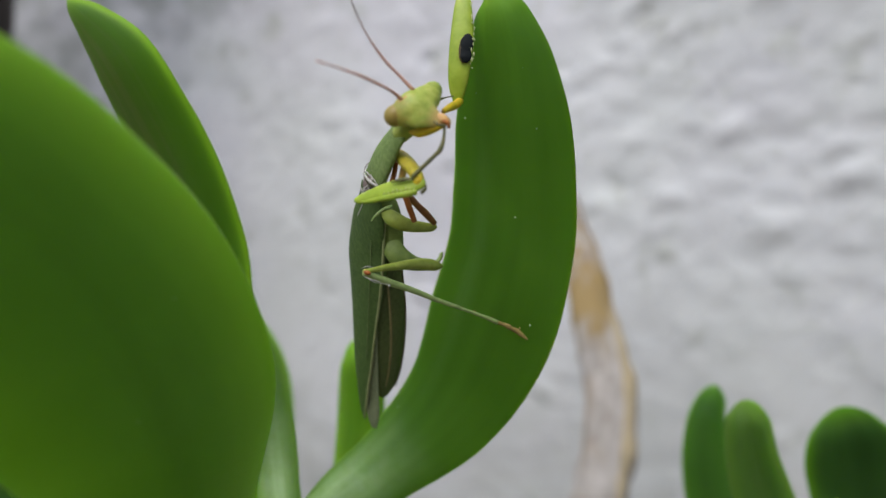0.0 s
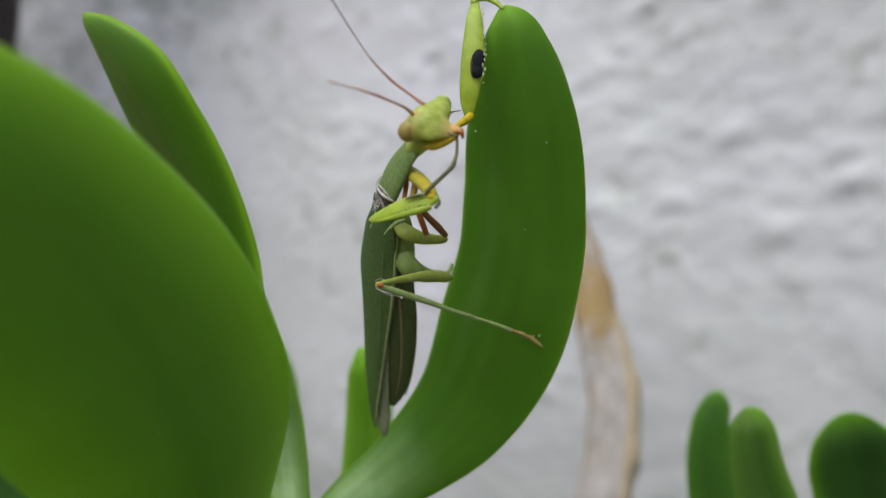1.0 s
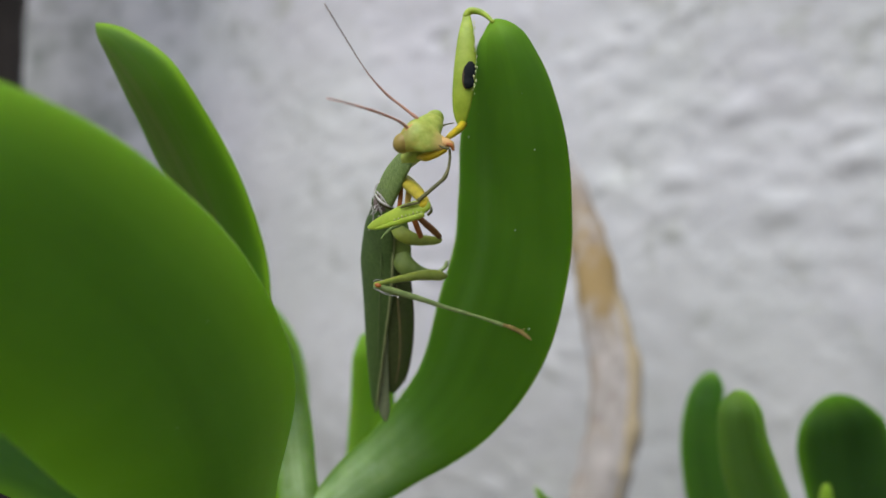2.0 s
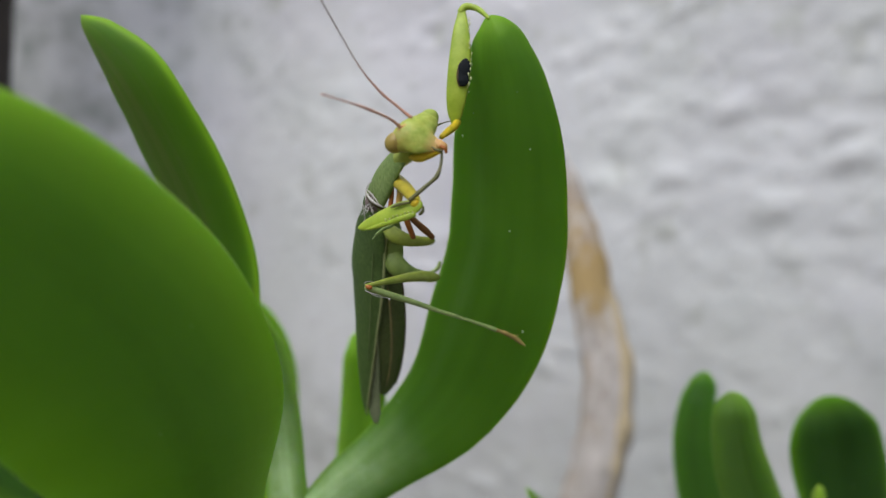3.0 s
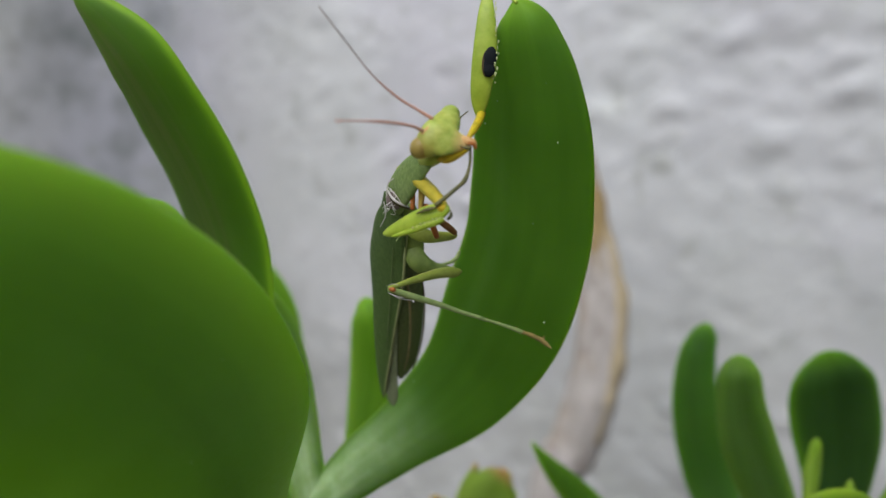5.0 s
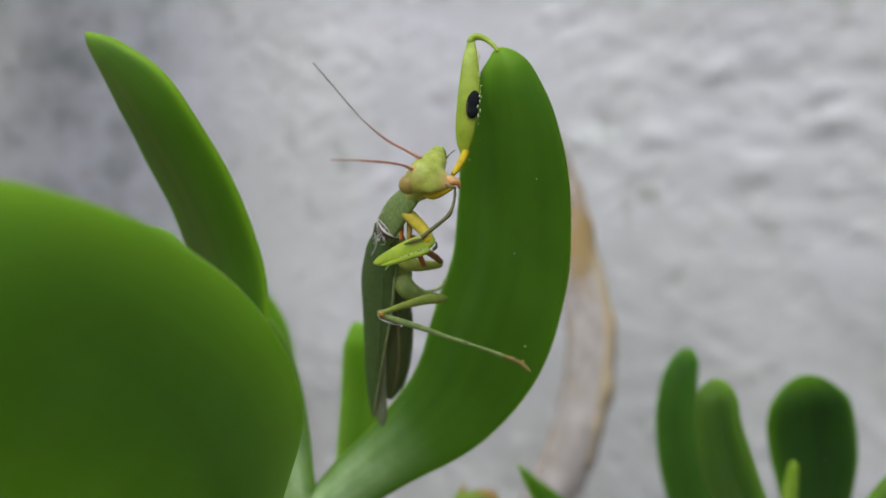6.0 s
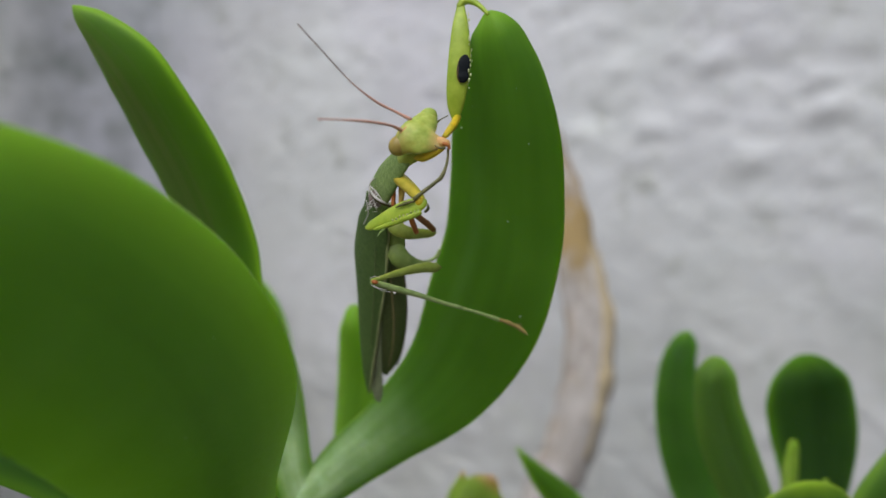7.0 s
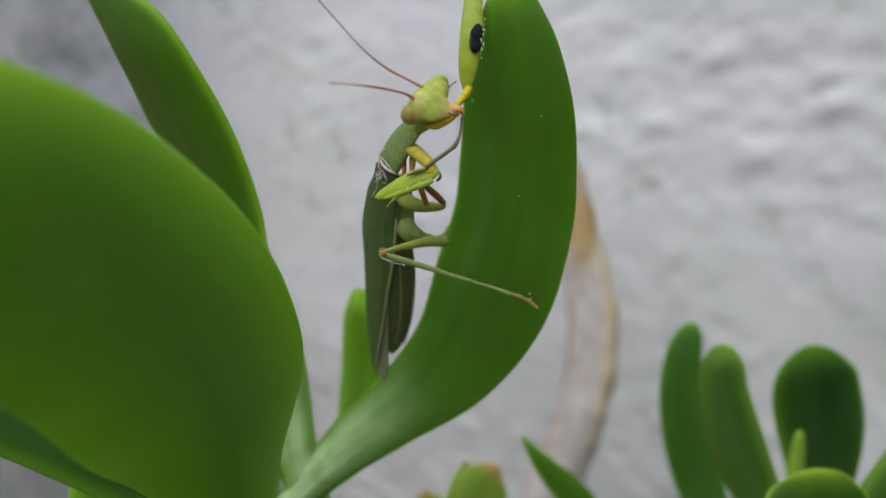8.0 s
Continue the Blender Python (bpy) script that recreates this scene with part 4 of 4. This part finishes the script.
# raised foreleg that hooks on the leaf's tip
arm = limb("foreleg", [(0.01, 10.60, 2.07, 0.04), (0.10, 10.90, 2.18, 0.06), (0.21, 11.40, 2.33, 0.07), (0.28, 11.75, 2.46, 0.07)], YELLOW, mantis, "raised foreleg with yellow base")
limb("femur", [(0.24, 11.70, 2.41, 0.06), (0.24, 11.65, 2.63, 0.14), (0.26, 11.60, 2.91, 0.18), (0.30, 11.58, 3.30, 0.20), (0.32, 11.60, 3.68, 0.18), (0.33, 11.65, 4.03, 0.14), (0.34, 11.75, 4.28, 0.09), (0.34, 11.80, 4.41, 0.06)], ARM, arm, "broad yellow-green femur with a black eyespot", (-0.15, -1, 0), 0.3, 16)
spot = limb("eyespot", [(0.43, 11.49, 3.50, 0.02), (0.415, 11.485, 3.46, 0.07), (0.395, 11.48, 3.37, 0.105), (0.385, 11.48, 3.28, 0.10), (0.365, 11.48, 3.225, 0.08), (0.37, 11.48, 3.18, 0.09), (0.375, 11.48, 3.12, 0.095), (0.375, 11.485, 3.06, 0.065), (0.38, 11.49, 3.03, 0.02)], BLACK, arm, "blue-black two-lobed eyespot", (0, -1, 0), 0.2, 16)
part("eyespot_rim", blob((0.345, 11.50, 3.25), (0.09, 0.02, 0.225), Euler((0, radians(5), 0)).to_matrix()), SPOT_RIM, spot, "dark red-brown rim of the eyespot")
limb("tibia", [(0.32, 11.82, 4.36, 0.07), (0.40, 11.80, 4.46, 0.065), (0.55, 11.75, 4.44, 0.055), (0.68, 11.65, 4.34, 0.045), (0.80, 11.48, 4.17, 0.03)], ARM, arm, "thin hooked tibia")
teeth = bmesh.new()
for k, p in enumerate(spline([(0.43, 11.52, 4.22), (0.475, 11.48, 4.02), (0.47, 11.45, 3.82), (0.495, 11.43, 3.6), (0.505, 11.42, 3.42), (0.475, 11.42, 3.26), (0.48, 11.42, 3.1), (0.45, 11.42, 2.95)], 3)):
    r = 0.006 + 0.009 * ((k * 7) % 5) / 4
    blob((p[0] + 0.012 * ((k * 3) % 4 - 1.5), p[1], p[2] + 0.02 * ((k * 5) % 3 - 1)), (r, r, (1.4 + (k * 2) % 3) * r), seg=8, bm=teeth)
part("spine", teeth, CREAM, arm, "row of tiny pale teeth")
limb("feeler_tip", [(-0.10, 10.60, 2.31, 0.02), (-0.02, 10.90, 2.38, 0.01), (0.09, 11.20, 2.45, 0.01)], TARSUS, head, "thin dark palp", seg=8)

# folded foreleg: coxa down to the knee, then the spiny femur and tibia laid against each other
arm = limb("foreleg", [(-1.039, 11.50, 1.457, 0.050), (-0.919, 11.20, 1.437, 0.063), (-0.765, 10.95, 1.356, 0.105), (-0.594, 10.60, 1.235, 0.110), (-0.447, 10.30, 1.105, 0.099), (-0.344, 10.10, 0.982, 0.081), (-0.298, 10.02, 0.902, 0.040)], GOLD, mantis, "folded foreleg with yellow base", origin=(-0.36, 10.1, 0.96))
folded = arm
limb("coxa", [(-0.685, 10.95, 0.853, 0.035), (-0.662, 10.95, 1.065, 0.053), (-0.658, 10.90, 1.213, 0.052), (-0.662, 10.85, 1.322, 0.026)], AMBER, arm, "amber inner side of the coxa")
limb("coxa", [(-0.814, 11.05, 0.832, 0.035), (-0.803, 11.05, 1.061, 0.040), (-0.805, 11.00, 1.281, 0.035)], ORANGE, arm, "orange inner coxa")
part("knee", blob((-0.36, 10.0, 0.97), (0.07, 0.06, 0.075)), YELLOW, arm, "yellow knee")
limb("femur", [(-0.280, 10.00, 1.003, 0.032), (-0.312, 10.00, 0.930, 0.080), (-0.437, 10.08, 0.884, 0.137), (-0.616, 10.18, 0.810, 0.151), (-0.814, 10.30, 0.716, 0.140), (-1.016, 10.42, 0.619, 0.108), (-1.166, 10.52, 0.549, 0.076), (-1.252, 10.58, 0.516, 0.025)], ARM, arm, "bright yellow-green femur with spines", (0.1, -1, 0.4), 0.55, 18)
# dark strip put in for the shade along the femur's inner edge
limb("stripe", [(-0.735, 10.13, 0.870, 0.008), (-0.648, 10.07, 0.909, 0.024), (-0.554, 10.02, 0.942, 0.028), (-0.460, 9.98, 0.968, 0.020), (-0.410, 9.97, 0.970, 0.008)], TARSUS, arm, "dark brown strip for the femur's shaded inner edge", seg=10)
limb("tibia", [(-0.332, 9.96, 0.807, 0.040), (-0.450, 9.96, 0.755, 0.048), (-0.620, 10.03, 0.689, 0.048), (-0.817, 10.14, 0.610, 0.041), (-1.025, 10.30, 0.532, 0.029), (-1.111, 10.36, 0.507, 0.012)], ARM, arm, "folded spiny tibia", (0, -1, 0.2), 0.8, 12)
part("spine", spines([(-0.357, 9.90, 0.821, 0.016), (-0.508, 9.90, 0.770, 0.016), (-0.661, 9.97, 0.708, 0.016), (-0.819, 10.08, 0.639, 0.016)], 8, 0.06, (-0.15, -0.5, 0.9)), CREAM, arm, "row of small pale spines")
limb("hook", [(-0.273, 9.95, 0.804, 0.024), (-0.227, 9.90, 0.859, 0.024), (-0.229, 9.88, 0.938, 0.009)], TARSUS, arm, "brown hooked spur", seg=8)
WRIST = (-0.43, 9.95, 1.01)
tarsus = limb("tarsus", [(-0.45, 9.95, 1.00, 0.032), (-0.28, 9.92, 1.14, 0.032), (-0.10, 9.92, 1.29, 0.03), (-0.03, 9.92, 1.36, 0.036), (0.03, 9.95, 1.50, 0.024), (0.06, 10.00, 1.66, 0.022), (0.06, 10.02, 1.80, 0.02)], TARSUS, arm, "thin dark jointed tarsus", seg=10, origin=WRIST)

# middle leg
leg = limb("middle_leg", [(-0.97, 11.85, 0.66, 0.07), (-0.90, 11.72, 0.56, 0.12), (-0.78, 11.65, 0.47, 0.135), (-0.60, 11.70, 0.40, 0.115), (-0.36, 11.90, 0.37, 0.09), (-0.19, 12.00, 0.37, 0.07), (-0.12, 12.00, 0.41, 0.04)], THIGH, mantis, "bent olive-green middle leg", flat=0.7)
limb("tibia", [(-0.15, 11.90, 0.44, 0.05), (-0.27, 11.65, 0.57, 0.06), (-0.41, 11.40, 0.70, 0.055), (-0.56, 11.12, 0.86, 0.05), (-0.68, 10.98, 1.00, 0.04)], RUST, leg, "red-brown tibia")
part("knee", blob((-0.19, 11.85, 0.48), (0.05, 0.05, 0.05)), ORANGE, leg, "orange knee joint")
limb("tibia", [(-0.46, 11.30, 0.45, 0.045), (-0.54, 11.12, 0.68, 0.05), (-0.61, 11.00, 0.90, 0.045), (-0.64, 10.95, 1.02, 0.03)], ORANGE, leg, "orange tibia")
rows = [(-0.79, 11.00, 0.66, 0.03), (-0.92, 10.95, 0.61, 0.03), (-1.03, 10.95, 0.53, 0.02), (-1.11, 10.95, 0.44, 0.01)]
limb("tarsus", rows, BODY, leg, "small spiny tarsus", seg=8)
part("spine", spines(rows, 5, 0.06, (-0.5, -0.3, -0.8)), BODY, leg)

# hind legs
leg = limb("hind_leg", [(-0.96, 12.30, 0.52, 0.10), (-0.93, 12.22, 0.29, 0.135), (-0.88, 12.14, 0.06, 0.175), (-0.76, 12.10, -0.12, 0.185), (-0.52, 12.12, -0.24, 0.135), (-0.24, 12.14, -0.28, 0.09), (-0.05, 12.15, -0.30, 0.05)], THIGH_DARK, mantis, "long thin olive-green hind leg", flat=0.55)
limb("femur", [(-0.02, 12.20, -0.30, 0.025), (-0.08, 12.12, -0.29, 0.065), (-0.16, 12.02, -0.28, 0.095), (-0.28, 11.90, -0.255, 0.10), (-0.49, 11.70, -0.25, 0.088), (-0.84, 11.40, -0.29, 0.062), (-1.10, 11.15, -0.33, 0.04), (-1.24, 11.05, -0.36, 0.04)], THIGH, leg, "olive-green femur")
KNEE = (-1.22, 11.05, -0.37)
part("knee", blob((-1.18, 11.01, -0.37), (0.062, 0.042, 0.038), Euler((0, radians(15), 0)).to_matrix()), ORANGE, leg, "orange knee joint")
shin = limb("tibia", [(-1.24, 11.05, -0.37, 0.044), (-0.94, 11.24, -0.50, 0.060), (-0.44, 11.53, -0.70, 0.050), (-0.04, 11.77, -0.88, 0.040), (0.36, 11.99, -1.04, 0.037)], SHIN, leg, "thin grey-green tibia", seg=10, origin=KNEE)
limb("tarsus", [(0.34, 11.98, -1.03, 0.032), (0.42, 12.02, -1.07, 0.032), (0.48, 12.06, -1.09, 0.027), (0.84, 12.25, -1.24, 0.034), (1.10, 12.38, -1.36, 0.044)], SHIN, shin, "pale first joint of the tarsus", seg=10)
limb("foot", [(1.10, 12.38, -1.36, 0.040), (1.20, 12.44, -1.40, 0.033), (1.31, 12.49, -1.45, 0.046), (1.39, 12.54, -1.50, 0.038), (1.49, 12.59, -1.55, 0.047), (1.60, 12.62, -1.64, 0.038), (1.70, 12.62, -1.72, 0.013)], FOOT, shin, "brown jointed end of the tarsus", seg=10)
part("node", blob((0.34, 11.98, -1.03), (0.05, 0.03, 0.03), Euler((0, radians(15), 0)).to_matrix(), seg=10), FOOT, shin, "tan joint")
part("spine", spines([(0.37, 12.00, -1.04, 0.032), (0.84, 12.25, -1.23, 0.022), (1.48, 12.58, -1.52, 0.033)], 4, 0.03, (0.3, -0.3, 1)), FOOT, shin)
limb("claw", [(1.52, 12.60, -1.57, 0.011), (1.54, 12.61, -1.53, 0.011), (1.56, 12.62, -1.49, 0.011)], FOOT, shin, "tiny pale claw", seg=8)
for pts in ([(-1.27, 11.00, -0.31, 0.00), (-1.19, 10.98, -0.27, 0.00), (-1.09, 11.00, -0.29, 0.00)], [(-1.25, 11.00, -0.42, 0.00), (-1.13, 10.98, -0.47, 0.01), (-0.98, 11.00, -0.51, 0.00)], [(-1.19, 11.00, -0.45, 0.00), (-1.06, 11.00, -0.52, 0.00), (-0.83, 11.05, -0.56, 0.00)]):
    limb("silk_strand", pts, SILK, leg, "fine white silk strand", seg=6)
part("silk_drop", blob((-0.84, 11.02, -0.57), (0.02, 0.02, 0.02), seg=8), SILK, leg, "tiny white droplet")
leg = limb("hind_leg", [(-0.55, 12.60, -0.26, 0.03), (-0.30, 12.85, -0.28, 0.03), (-0.14, 13.05, -0.25, 0.035), (-0.06, 13.10, -0.18, 0.04), (-0.03, 13.10, -0.10, 0.035), (-0.01, 13.08, -0.07, 0.02)], SHIN, mantis, "far hind leg hooked on the leaf")



def swing(ob, rows):
    """Key a part's small turns about its joint: seconds, degrees and, where the joint itself shifts, its way in cm."""
    place = Matrix.Translation(ob.location)
    walk(ob, [(t, place @ pose(*[c * CM for c in way or (0, 0, 0)], rx, ry, rz)) for t, rx, ry, rz, *way in rows])


def motions():
    # the mantis wipes its mouth: the head nods, the antennae sway, one shin slides a little
    swing(head, [(0, 6, 9, 2), (0.5, 4, 6, 2.5), (1, 2, 3.5, 2.8), (1.5, -0.5, 3.7, 3), (3, 2.6, 7, 1.7), (3.5, 3, 4.7, 2.4), (4.5, -1.5, -3.5, 2),
                 (6, 0.5, -1, 2), (6.5, -0.5, 1, 0.5), (7, 0, 0, 0), (8, 2.5, -3, 2)])
    swing(feeler_far, [(0, -1.4, 8.8, 1.8), (0.5, -1, 6, 1.5), (1, -0.5, 4, 1), (1.5, -1.3, 2.7, -0.5), (1.7, -1.3, 5, -0.3), (3, -0.7, 4.6, 1), (3.5, -5, 7, -3), (4.5, -5, 8, -2),
                       (6, 0, 2, 0), (6.5, 0.2, 1.1, 0.5), (7, 0, 0, 0), (8, -0.3, 2, 0.4)])
    swing(feeler_near, [(0, -2.6, -0.6, 3), (1, -1, -0.3, 0), (1.5, 2.4, -1.8, -0.7), (1.7, 2.2, 2.3, -0.3), (3, 0.3, 5, 2.8), (3.5, -1.8, 1.7, 4.6), (4.5, -1.5, 1.2, 0.5),
                        (6, -2, 1.5, -2), (6.5, 0, 0, 0), (7, 0, 0, 0), (8, -2.7, 1.7, -2.8)])
    swing(folded, [(0, 0, 13, 0, 0, 0, 0), (0.5, 0, 11, 0, 0, 0, 0), (1, 0, 8, 0, 0, 0, 0), (1.5, 0, 6, 0, 0, 0, 0.01), (3, 0, 4, 0, -0.02, 0, 0.04), (3.5, 0, 2, 0, -0.03, 0, 0.06),
                   (4.5, 0, -1, 0, -0.04, 0, 0.09), (6, 0, -1, 0, -0.04, 0, 0.1), (8, 0, 0, 0, -0.03, 0, 0.09)])
    swing(tarsus, [(0, 0, -17, 6), (1, 0, -12, 4), (1.5, 0, -8, 4), (3, 0, -5, 8), (3.5, 0, -4, 2), (4.5, 0, 0, 5), (6, 0, 1, 0), (6.5, 0, 2, 0), (7, 0, 3, 0), (8, 0, 4, 6)])
    swing(shin, [(0, 0, -1.25, 6), (0.5, 0, -1.5, 5), (1, 0, -2.5, 4), (1.5, 0, -2.5, 4.5), (3, 0, -1.25, 3.5), (3.5, 0, 0, 4), (4, 0, 2, 0.5), (4.5, 0, 2, -1.5), (6, 0, 2.5, -1), (6.5, 0, 1, 0), (7, 0, 0, 0), (8, 0, -1.25, 0)])


motions()
